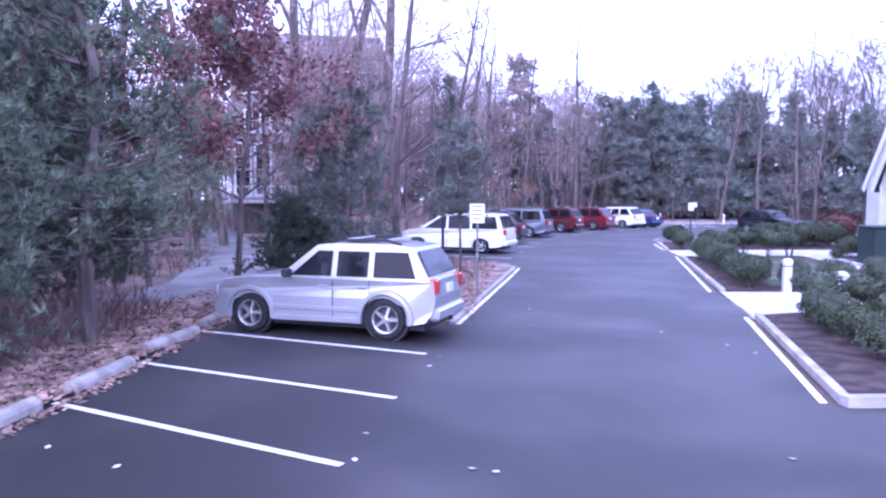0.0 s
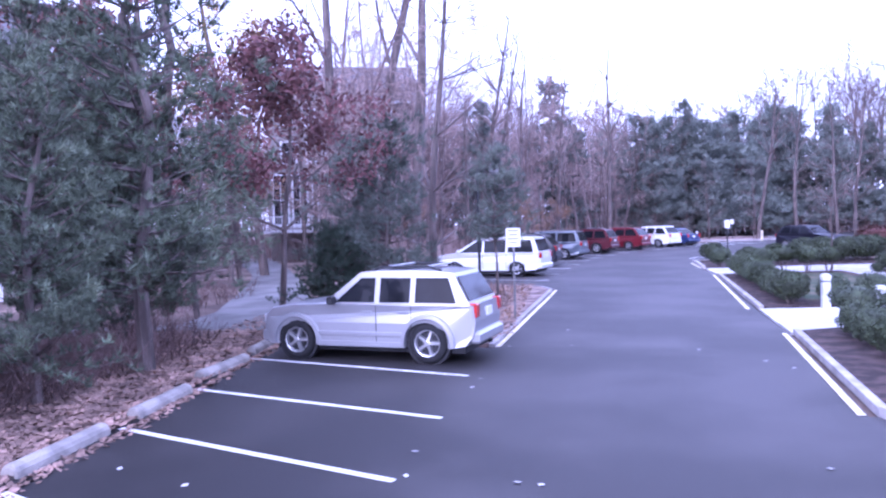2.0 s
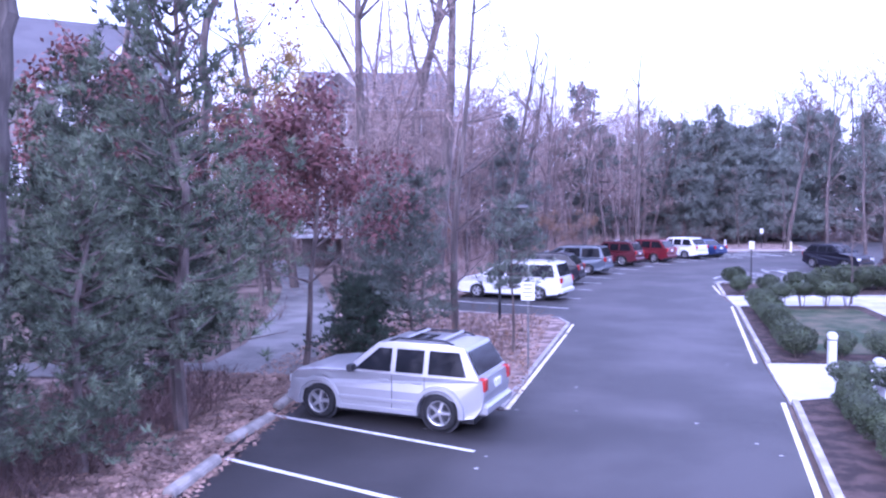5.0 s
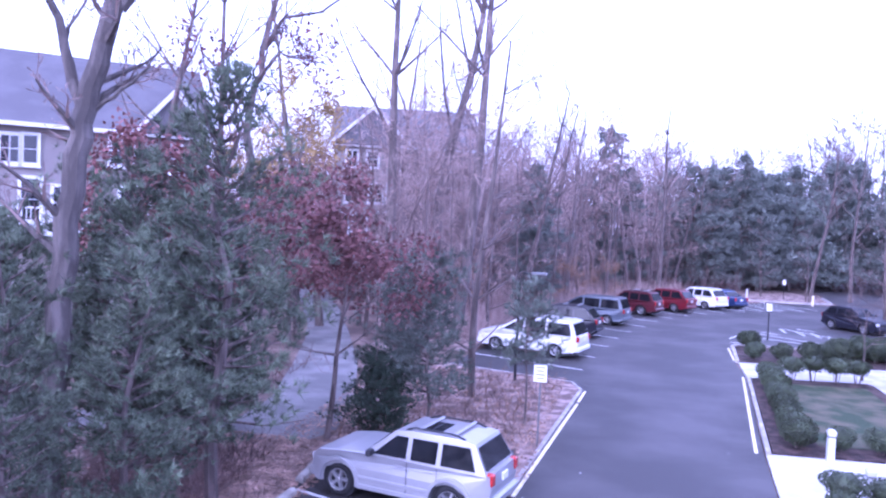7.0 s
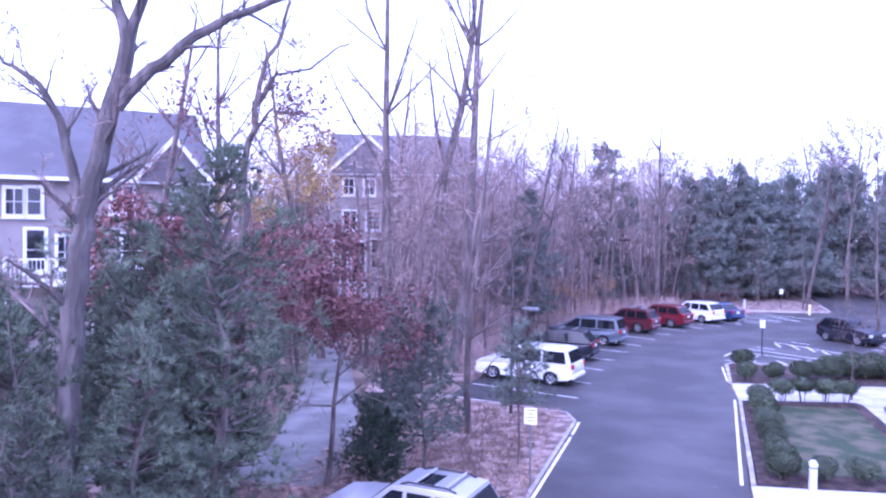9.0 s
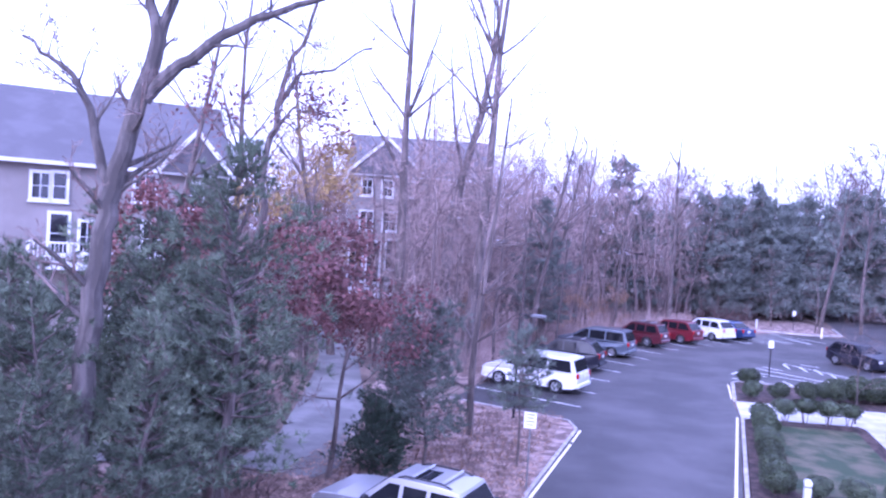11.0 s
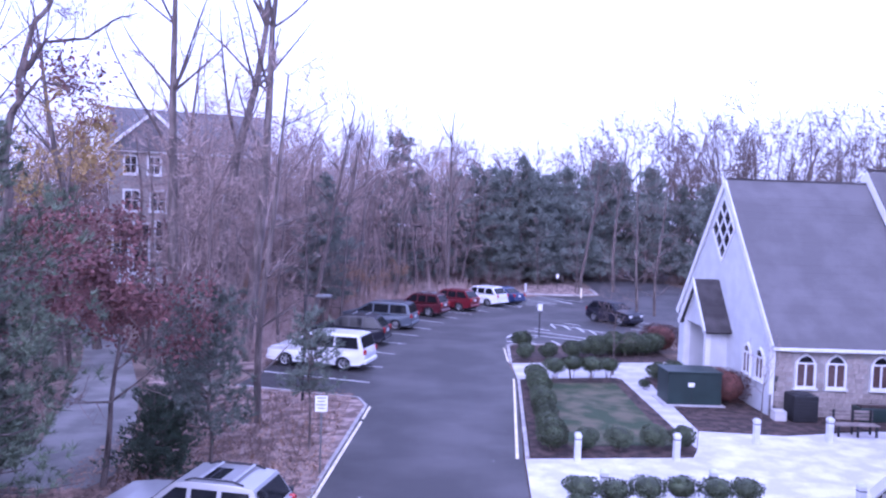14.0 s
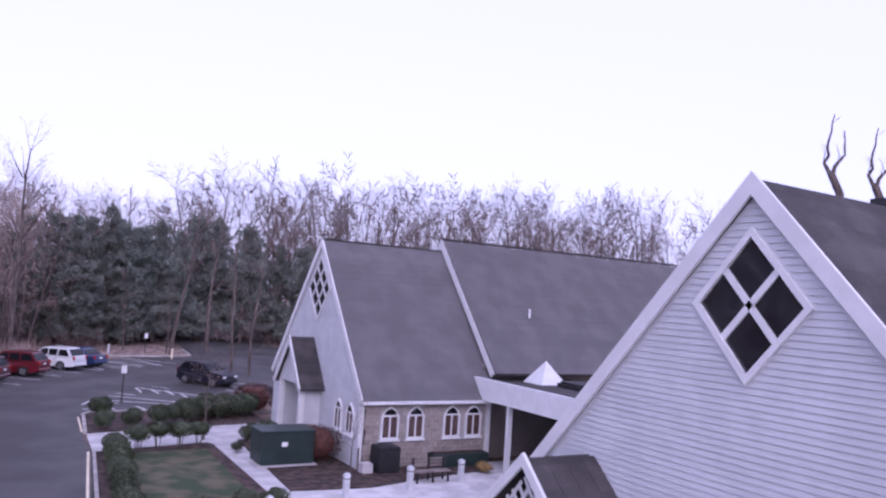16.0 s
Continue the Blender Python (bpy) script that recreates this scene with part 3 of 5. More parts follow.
    for xf, nm, inset in ((front_x, "windscreen", -0.014), (back_x, "rear_window", 0.014)):
        q = []
        for z, w in ((zb + (0.04 if nm == "rear_window" else 0), bot_w - 0.10), (zt + 0.02, top_w - 0.06)):
            q += [(xf(z) + inset, -w, z), (xf(z) + inset, w, z)]
        m = Mesh().loft([[(x - inset * 1.5, y, z) for x, y, z in (q[0], q[1], q[3], q[2])], [q[0], q[1], q[3], q[2]]])
        part(nm, m, CAR_GLASS, c)
    part("rear_bumper", Mesh().box(L / 2 - 0.16, -hw + 0.13, sill + 0.08, L / 2 + 0.05, hw - 0.13, sill + 0.30, bevel=0.05), mat, c)
    part("front_bumper", Mesh().box(x0 - 0.05, -hw + 0.13, sill + 0.02, x0 + 0.14, hw - 0.13, sill + 0.28, bevel=0.05), mat, c)
    part("grille", Mesh().box(x0 - 0.02, -0.38, hood - 0.42 - nose, x0 + 0.1, 0.38, hood - 0.24 - nose, bevel=0.015), BLACK_PLASTIC, c)
    if cladding:
        part("sunroof", Mesh().box(x0 + roof_front + 0.42, -0.36, H - 0.01, x0 + roof_front + 0.92, 0.36, H + 0.006), CAR_GLASS, c, "dark glass sunroof")
    part("number_plate", Mesh().box(L / 2 - 0.02, -0.15, belt - 0.25, L / 2 + 0.02, 0.15, belt - 0.1), SIGN_WHITE, c)
    part("underside", Mesh().box(x0 + 0.25, -hw + 0.2, sill - 0.1, L / 2 - 0.25, hw - 0.2, sill + 0.12), BLACK_PLASTIC, c)
    return c


def park(c, tail, nose_dir, L):
    """Stand a car with its tail's middle at a point and its nose towards a direction."""
    d = Vector(nose_dir).normalized()
    mid = Vector(tail) + d * L / 2
    c.matrix_world = Matrix.Translation((mid.x, mid.y, 0.006)) @ Matrix.Rotation(math.atan2(-d.y, -d.x), 4, "Z")
    return c


JEEP = dict(L=4.32, W=1.76, H=1.66, wb=2.66, r=0.37, front=0.76, belt=1.06, hood=1.05, cowl=1.34, roof_front=2.06, roof_back=3.88, tail_top=4.22, rear_low=0.5)
SUV = dict(L=4.5, W=1.80, H=1.68, wb=2.69, r=0.38, front=0.80, belt=1.05, hood=1.03, cowl=1.36, roof_front=2.08, roof_back=4.05, tail_top=4.42, rear_low=0.5)
VAN = dict(L=5.08, W=1.98, H=1.74, wb=3.03, r=0.34, front=0.98, belt=1.04, hood=1.0, cowl=1.0, roof_front=2.15, roof_back=4.72, tail_top=5.0, rear_low=0.5, pillars=(0.33, 0.64))
CROSS = dict(L=4.55, W=1.83, H=1.67, wb=2.64, r=0.35, front=0.92, belt=1.05, hood=1.0, cowl=1.2, roof_front=1.95, roof_back=3.9, tail_top=4.45, rear_low=0.5)
SEDAN = dict(L=4.5, W=1.76, H=1.45, wb=2.65, r=0.32, front=0.9, belt=0.93, hood=0.9, cowl=1.25, roof_front=2.05, roof_back=3.2, tail_top=3.95, rear_low=0.5)
jeep_dir = Vector((-2.62, 0.52)).normalized()
jeep = car("silver boxy sport utility car parked in a bay", "car", SILVER, rails=True, cladding=SILVER, name="sport_utility_car", **JEEP)
rear_hub = Vector((-0.67, 0.42))
away = Vector((-jeep_dir.y, jeep_dir.x)) * -1
park(jeep, tuple(rear_hub + away * 0.82 - jeep_dir * 0.90), jeep_dir, 4.32)
park(car("white minivan parked behind the pine island", "car", WHITE_CAR, name="minivan", **VAN), (0.95, 21.5), inward(0) + Vector((0, 0.15)), 5.08)
park(car("charcoal sport utility car in the bay row", "car", BLACK_CAR, name="crossover_car", rails=True, **CROSS), (1.45, 28.6), inward(3), 4.55)
park(car("blue-grey minivan in the bay row", "car", BLUE_GREY, name="minivan", **VAN), (3.0, 35.0), inward(5), 5.08)
park(car("maroon sport utility car in the bay row", "car", MAROON, name="crossover_car", rails=True, **SUV), (5.2, 41.6), inward(7), 4.5)
park(car("bright red crossover car in the bay row", "car", RED_CAR, name="crossover_car", **CROSS), (7.7, 45.4), inward(8), 4.55)
park(car("white crossover car near the end of the row", "car", WHITE_CAR, name="crossover_car", **CROSS), (10.3, 48.9), inward(10), 4.55)
park(car("dark blue saloon car at the end of the row", "car", BLUE_CAR, name="saloon_car", **SEDAN), (12.0, 51.0), inward(11), 4.5)
park(car("black crossover car parked beside hatched bays", "car", BLACK_CAR, name="crossover_car", **{**CROSS, "L": 4.2, "wb": 2.5, "front": 0.84, "roof_back": 3.6, "tail_top": 4.1, "H": 1.6, "W": 1.74}), (16.6, 42.8), (0.58, -0.81), 4.2)


# ---- church ----
def clapboards(parent, x, base, apex, half, yc, hole=None, rise=0.16, single=False, z0=0.0):
    """Lapped boards on a gable that faces -x: a wall to z = base, then a triangle to the apex."""
    joined = Mesh()
    n = int((apex - z0) / rise)
    for i in range(n):
        za, zb = z0 + i * rise, z0 + (i + 1) * rise
        zm = (za + zb) / 2
        h = half if zm < base else half * (apex - zm) / (apex - base)
        tilt = 0.0 if zm < base else half / (apex - base)
        if h < 0.08:
            break
        spans = [(yc - h, yc + h)]
        if hole:
            hy, hz, hr, hh = hole
            t = 1 - abs(zm - hz) / hh
            if t > 0:
                spans = [(yc - h, hy - hr * t), (hy + hr * t, yc + h)]
        for a, b in spans:
            if b - a < 0.05:
                continue
            q = [(x, za), (x - 0.008 - 0.17 * rise, za), (x - 0.008, zb + 0.01), (x, zb + 0.01)]
            m = joined if single else Mesh()
            lean_a, lean_b = (tilt if a == yc - h else 0.0), (tilt if b == yc + h else 0.0)
            m.loft([[(px, a + (pz - zm) * lean_a, pz) for px, pz in q], [(px, b - (pz - zm) * lean_b, pz) for px, pz in q]])
            if not single:
                part("clapboard", m, SIDING, parent)
    if single:
        part("siding", joined, SIDING, parent, kind="stuff")


def roof_slope(parent, name, x0, x1, ye, ze, yr, zr, mat, thick=0.16, course=0.0):
    """One slope of a roof whose ridge runs along x."""
    m = Mesh()
    d = Vector((yr - ye, zr - ze))
    nrm = Vector((-d.y, d.x)).normalized() * thick
    if nrm.y < 0:
        nrm = -nrm
    q = [(ye, ze), (yr, zr), (yr + nrm.x, zr + nrm.y), (ye + nrm.x, ze + nrm.y)]
    m.loft([[(x0, y, z) for y, z in q], [(x1, y, z) for y, z in q]])
    ob = part(name, m, mat, parent)
    if course:
        n = int(d.length / course)
        c = Mesh()
        u = d.normalized()
        un = nrm.normalized()
        for i in range(n):
            a = Vector((ye, ze)) + nrm + u * i * course
            b = a + u * course * 1.05
            w = 0.33
            k = int(abs(x1 - x0) / w) if course < 0.2 and abs(x1 - x0) < 4 else 1
            for j in range(k):
                xa, xb = x0 + (x1 - x0) * j / k, x0 + (x1 - x0) * (j + 1) / k - (0.006 if k > 1 else 0)
                lift = 0.006 + 0.004 * random.random()
                q = [(a + un * 0.002), (a + un * lift), (b + un * 0.006), (b + un * 0.002)]
                c.loft([[(xa, p.x, p.y) for p in q], [(xb, p.x, p.y) for p in q]])
        part("shingle_layer", c, mat, parent, kind="stuff")
    return ob


def rake(parent, x, ye, ze, yr, zr, wide=0.3, thick=0.05, out=0.14, name="rake_board"):
    """A white board along the edge of a gable."""
    d = Vector((yr - ye, zr - ze)).normalized()
    nrm = Vector((-d.y, d.x))
    if nrm.y > 0:
        nrm = -nrm
    q = [(ye, ze), (yr, zr), (yr, zr - wide / max(0.2, abs(d.x))), (ye + nrm.x * wide, ze + nrm.y * wide)]
    m = Mesh().loft([[(x - out - thick, y, z) for y, z in q], [(x - out + 0.012, y, z) for y, z in q]])
    part(name, m, TRIM, parent)


def diamond(parent, x, yc, zc, hr, hh, panes, frame=0.1):
    """A lozenge window in a gable that faces -x, divided by crossed bars."""
    w = thing("lozenge_window", "", "")
    w.parent = parent

    def pt(u, v):
        return (yc + hr * (u - v), zc + hh * (u + v - 1))

    for a, b in (((0, 0), (1, 0)), ((1, 0), (1, 1)), ((1, 1), (0, 1)), ((0, 1), (0, 0))):
        e = frame / hh / 1.4
        ca, cb = pt(*a), pt(*b)
        sa, sb = pt(a[0] + (0.5 - a[0]) * 2 * e, a[1] + (0.5 - a[1]) * 2 * e), pt(b[0] + (0.5 - b[0]) * 2 * e, b[1] + (0.5 - b[1]) * 2 * e)
        part("frame", Mesh().loft([[(x - 0.06, y, z) for y, z in (ca, cb, sb, sa)], [(x + 0.08, y, z) for y, z in (ca, cb, sb, sa)]]), TRIM, w)
    for i in range(panes):
        for j in range(panes):
            e = 0.035
            q = [pt((i + e) / panes, (j + e) / panes), pt((i + 1 - e) / panes, (j + e) / panes), pt((i + 1 - e) / panes, (j + 1 - e) / panes), pt((i + e) / panes, (j + 1 - e) / panes)]
            part("pane", Mesh().loft([[(x + 0.005, y, z) for y, z in q], [(x + 0.025, y, z) for y, z in q]]), PANE, w)
    for i in range(1, panes):
        for flip in (0, 1):
            f, t = i / panes, 0.035 * 2.2 / hh / 2
            q = [(f - t, 0), (f + t, 0), (f + t, 1), (f - t, 1)]
            q = [pt(*(p if not flip else p[::-1])) for p in q]
            part("glazing_bar", Mesh().loft([[(x - 0.03, y, z) for y, z in q], [(x + 0.03, y, z) for y, z in q]]), TRIM, w)


CX, CS, CN, CE, CR = 17.45, 14.5, 25.5, 3.15, 9.67
CY = (CS + CN) / 2
church = thing("church", "white gabled church with grey shingle roofs and stone base", "church")
wall = Mesh()
wall.loft([[(x, y, z) for y, z in ((CS, 0), (CN, 0), (CN, CE), (CY, CR - 0.15), (CS, CE))] for x in (CX, CX + 0.3)])
gable = part("gable_wall", wall, SIDING, church)
clapboards(gable, CX, CE, CR - 0.15, (CN - CS) / 2, CY, (CY, 7.45, 1.35, 1.6), rise=0.13, single=True)
diamond(church, CX - 0.02, CY, 7.45, 1.4, 1.6, 3)
slope = (CR - CE) / (CY - CS)
part("side_wall", Mesh().box(CX, CS, 0, 24.0, CS + 0.3, CE), MORTAR, church, "tan fieldstone wall under the eaves")
part("side_wall", Mesh().box(CX, CN - 0.3, 0, 46, CN, CE), SIDING, church)
part("side_wall", Mesh().box(24.0, 15.2, 0, 46, 15.5, 4.4), STUCCO, church)
part("end_wall", Mesh().loft([[(x, y, z) for y, z in ((15.2, 0), (CN, 0), (CN, CE), (CY, CR), (15.2, 4.6))] for x in (45.7, 46.0)]), SIDING, church)
roof = thing("roof", "", "")
roof.parent = church
for s in (-1, 1):
    ye = CY + s * (CY - CS + 0.35)
    roof_slope(roof, "roof_slope", CX - 0.07, 24.3, ye, CE - 0.35 * slope, CY, CR, SHINGLE, 0.14, 0.42)
    roof_slope(roof, "roof_slope", 24.1, 46.4, CY + s * 5.6, 3.95, CY, CR + 0.6, SHINGLE, 0.16, 0.42)
    rake(church, CX, ye, CE - 0.35 * slope + 0.19, CY, CR + 0.23, 0.28, out=0.07)
    rake(church, 24.26, CY + s * 5.6, 4.05, CY, CR + 0.78, 0.34)
part("ridge_cap", Mesh().box(CX - 0.1, CY - 0.12, CR + 0.10, 24.2, CY + 0.12, CR + 0.19), SHINGLE_DARK, roof)
part("ridge_cap", Mesh().box(24.1, CY - 0.12, CR + 0.74, 46.3, CY + 0.12, CR + 0.84), SHINGLE_DARK, roof)
part("gutter", Mesh().box(CX - 0.1, CS - 0.46, CE - 0.42, 24.1, CS - 0.32, CE - 0.28, bevel=0.02), TRIM, church)
part("soffit", Mesh().box(CX, CS - 0.36, CE - 0.38, 24.0, CS, CE - 0.34), TRIM, church)
part("downpipe", Mesh().tube([(CX + 0.1, CS - 0.1, CE - 0.4), (CX + 0.1, CS - 0.06, 0.1)], [0.04, 0.04], 8), TRIM, church)
part("corner_board", Mesh().box(CX - 0.03, CS - 0.05, 0.9, CX + 0.12, CS + 0.1, CE - 0.2), TRIM, church)
part("corner_board", Mesh().box(23.8, CS - 0.07, 0.1, 24.05, CS + 0.05, CE - 0.3), TRIM, church)
for x, y in ((27.6, 16.6),):
    zz = 4.1 + (y - CY + 5.6) * (CR - 3.35) / 5.6
    part("roof_vent_pipe", Mesh().tube([(x, y, zz), (x, y, zz + 0.5)], [0.06, 0.06], 8), TRIM, roof)


def arched_window(parent, m, w=0.86, h=1.42):
    """A window with a pointed head in a wall that faces -y of its own frame; its base at the origin."""
    win = thing("arched_window", "", "")
    win.parent = parent
    hs = h - 0.42

    def shape(e):
        return [(-w / 2 + e, e), (w / 2 - e, e), (w / 2 - e, hs), (w * 0.27, h - 0.16 - e * 0.6), (0, h - e), (-w * 0.27, h - 0.16 - e * 0.6), (-w / 2 + e, hs)]

    a, b = shape(0), shape(0.09)
    f = Mesh()
    k = len(a)
    f.put([(x, -0.07, z) for x, z in a] + [(x, -0.07, z) for x, z in b] + [(x, 0.05, z) for x, z in a] + [(x, 0.05, z) for x, z in b],
          [(i, (i + 1) % k, k + (i + 1) % k, k + i) for i in range(k)] + [(i, 2 * k + i, 2 * k + (i + 1) % k, (i + 1) % k) for i in range(k)] + [(k + i, k + (i + 1) % k, 3 * k + (i + 1) % k, 3 * k + i) for i in range(k)], m)
    part("frame", f, TRIM, win)
    for x0, x1 in ((-w / 2 + 0.08, -0.02), (0.02, w / 2 - 0.08)):
        part("pane", Mesh().box(x0, -0.02, 0.08, x1, 0.0, hs - 0.02, m), PANE_BROWN, win)
    head = [(-w / 2 + 0.08, hs + 0.03), (w / 2 - 0.08, hs + 0.03), (w * 0.25, h - 0.2), (0, h - 0.08), (-w * 0.25, h - 0.2)]
    part("head_pane", Mesh().loft([[(x, -0.02, z) for x, z in head], [(x, 0, z) for x, z in head]], m), PANE, win)
    part("mullion", Mesh().box(-0.035, -0.05, 0.05, 0.035, 0.02, hs, m), TRIM, win)
    part("transom", Mesh().box(-w / 2 + 0.05, -0.05, hs - 0.03, w / 2 - 0.05, 0.02, hs + 0.04, m), TRIM, win)
    part("window_sill", Mesh().box(-w / 2 - 0.06, -0.12, -0.07, w / 2 + 0.06, 0.0, 0.0, m), TRIM, win)


for x in (18.85, 20.1, 21.95, 23.1):
    arched_window(church, pose(x, CS - 0.03, 1.2))
for y in (16.6, 15.35):
    arched_window(church, pose(CX - 0.05, y, 1.3, rz=-90), 0.8, 1.35)
# gabled entrance porch on the west gable
PY, PX = 20.3, 16.4
porch = thing("entrance_porch", "", "")
porch.parent = church
for y in (PY - 1.35, PY + 1.35):
    part("pillar", Mesh().box(PX, y - 0.12, 0.02, PX + 0.24, y + 0.12, 2.95), TRIM, porch)
    part("porch_side_wall", Mesh().box(PX + 0.24, y - 0.06, 0.02, CX, y + 0.06, 2.95), SIDING, porch)
part("porch_gable", Mesh().loft([[(x, y, z) for y, z in ((PY - 1.6, 2.9), (PY + 1.6, 2.9), (PY, 4.9))] for x in (PX + 0.02, PX + 0.16)]), SIDING, porch)
for s in (-1, 1):
    roof_slope(porch, "porch_roof_slope", PX - 0.15, CX + 0.1, PY + s * 1.85, 2.7, PY, 4.98, SHINGLE_DARK, 0.1, 0.2)
    rake(porch, PX, PY + s * 1.85, 2.82, PY, 5.12, 0.22, out=0.17)
part("porch_door", Mesh().box(CX - 0.06, PY - 0.95, 0.05, CX - 0.005, PY + 0.95, 2.15), STUCCO, porch, "pale double door in shade")
# low canopy between the two buildings
canopy = thing("entrance_canopy", "flat canopy with a broad white fascia", "canopy")
part("fascia", Mesh().loft([[(x, y, z) for y, z in ((15.0, 2.9), (-0.9, 2.9), (-0.9, 3.85), (15.8, 3.85))] for x in (23.3, 23.5)]), TRIM, canopy)
part("deck", Mesh().box(23.5, -0.9, 3.4, 29.5, 15.15, 3.7), SHINGLE_DARK, canopy)
for y in (2.5, 8.0, 12.4):
    part("post", Mesh().box(23.52, y - 0.1, 0, 23.72, y + 0.1, 3.4), TRIM, canopy)
part("back_wall", Mesh().box(29.2, -0.9, 0, 29.5, 15.15, 3.4), PANE, canopy, "dark glazed entrance wall")
sk = thing("roof_cupola", "small white pyramid on the low roof", "skylight")
part("pyramid", Mesh().add([(25.7, 12.9, 3.7), (27.2, 12.9, 3.7), (27.2, 14.3, 3.7), (25.7, 14.3, 3.7), (26.45, 13.6, 4.75)], [(0, 1, 4), (1, 2, 4), (2, 3, 4), (3, 0, 4), (3, 2, 1, 0)]), TRIM, sk)
skylight = thing("flat_skylight", "low dark flat rooflight on the canopy", "skylight")
part("curb", Mesh().box(26.2, 9.6, 3.7, 27.6, 12.4, 3.9, bevel=0.02), IRON, skylight)
part("glazing", Mesh().box(26.3, 9.7, 3.9, 27.5, 12.3, 3.98, bevel=0.02), PANE, skylight)
bin_ = tagged(part("storage_bin", Mesh().box(26.2, 12.4, 0.03, 27.2, 13.2, 1.0, bevel=0.05), BLUE_BIN), "blue plastic bin in the shade of the canopy", "bin")

# ---- near wing of the church: its gable faces the drive ----
NX, NY, NR, NE, NH = 13.0, -7.66, 9.36, 2.4, 6.5
hall = thing("church_hall", "white clapboard hall with a steep dark roof", "building")
core = Mesh()
core.loft([[(x, y, z) for y, z in ((NY - NH, 0.0), (NY + NH, 0.0), (NY + NH, NE), (NY, NR - 0.1), (NY - NH, NE))] for x in (NX, NX + 0.3)])
hgable = part("gable_wall", core, SIDING, hall)
clapboards(hgable, NX, NE, NR - 0.12, NH, NY, (NY, 7.62, 0.98, 1.1), rise=0.104)
diamond(hall, NX - 0.015, NY, 7.62, 1.02, 1.15, 2, 0.1)
hroof = thing("roof", "", "")
hroof.parent = hall
for s in (-1, 1):
    ye = NY + s * (NH + 0.25)
    ze = NE - 0.25 * (NR - NE) / NH
    roof_slope(hroof, "roof_slope", NX - 0.07, 33.0, ye, ze, NY, NR, SHINGLE_DARK, 0.14, 0.3)
    rake(hall, NX, ye, ze + 0.2, NY, NR + 0.23, 0.24, out=0.07)
    part("side_wall", Mesh().box(NX, NY + s * NH - 0.15, 0, 33, NY + s * NH + 0.15, NE), SIDING, hall)
part("end_wall", Mesh().loft([[(x, y, z) for y, z in ((NY - NH, 0.0), (NY + NH, 0.0), (NY + NH, NE), (NY, NR - 0.1), (NY - NH, NE))] for x in (32.7, 33)]), SIDING, hall)
part("ridge_vent", Mesh().box(16.2, NY - 0.16, NR + 0.12, 33.0, NY + 0.16, NR + 0.24), BLACK_PLASTIC, hroof)
# lattice porch
LX, LY, LR, LE = 11.6, -4.5, 4.74, 2.86
lp = thing("lattice_porch", "", "")
lp.parent = hall
for s in (-1, 1):
    roof_slope(lp, "porch_roof_slope", LX - 0.1, NX + 0.05, LY + s * 2.1, LE - 0.03, LY, LR, SHINGLE_DARK, 0.1, 0.15)
    rake(lp, LX, LY + s * 2.1, LE + 0.12, LY, LR + 0.18, 0.17, out=0.12)
    part("porch_post", Mesh().box(LX, LY + s * 1.85 - 0.1, 0, LX + 0.2, LY + s * 1.85 + 0.1, 2.86), TRIM, lp)
part("tie_beam", Mesh().box(LX - 0.02, LY - 1.95, 2.78, LX + 0.14, LY + 1.95, 2.98), TRIM, lp)
part("porch_back_panel", Mesh().box(LX + 0.6, LY - 1.75, 0.0, LX + 0.66, LY + 1.75, 2.86), SIDING, lp)
# added taupe triangle: its colour stands in for shade behind the lattice
part("painted_shade_board", Mesh().loft([[(x, y, z) for y, z in ((LY - 1.7, 2.96), (LY + 1.7, 2.96), (LY, 4.46))] for x in (LX + 0.3, LX + 0.34)]), STUCCO, lp)
tri = [Vector((LY - 1.85, 2.96)), Vector((LY + 1.85, 2.96)), Vector((LY, 4.58))]


def clip_line(p, d):
    """The stretch of a line inside the porch gable's triangle."""
    lo, hi = -9.0, 9.0
    for i in range(3):
        a, b = tri[i], tri[(i + 1) % 3]
        e = b - a
        nrm = Vector((-e.y, e.x))
        s, t = nrm.dot(p - a), nrm.dot(d)
        if abs(t) < 1e-9:
            if s < 0:
                return None
            continue
        u = -s / t
        if t > 0:
            lo = max(lo, u)
        else:
            hi = min(hi, u)
    return (lo, hi) if hi - lo > 0.08 else None


for s in (-1, 1):
    d = Vector((0.62 * s, 0.785)).normalized()
    for i in range(-16, 17):
        p = Vector((LY + i * 0.27, 2.96))
        got = clip_line(p, d)
        if got:
            a, b = p + d * got[0], p + d * got[1]
            nrm = Vector((-d.y, d.x)) * 0.035
            q = [a - nrm, b - nrm, b + nrm, a + nrm]
            xo = LX + (0.0 if s > 0 else 0.025)
            part("lattice_slat", Mesh().loft([[(xo, v.x, v.y) for v in q], [(xo + 0.02, v.x, v.y) for v in q]]), TRIM, lp)


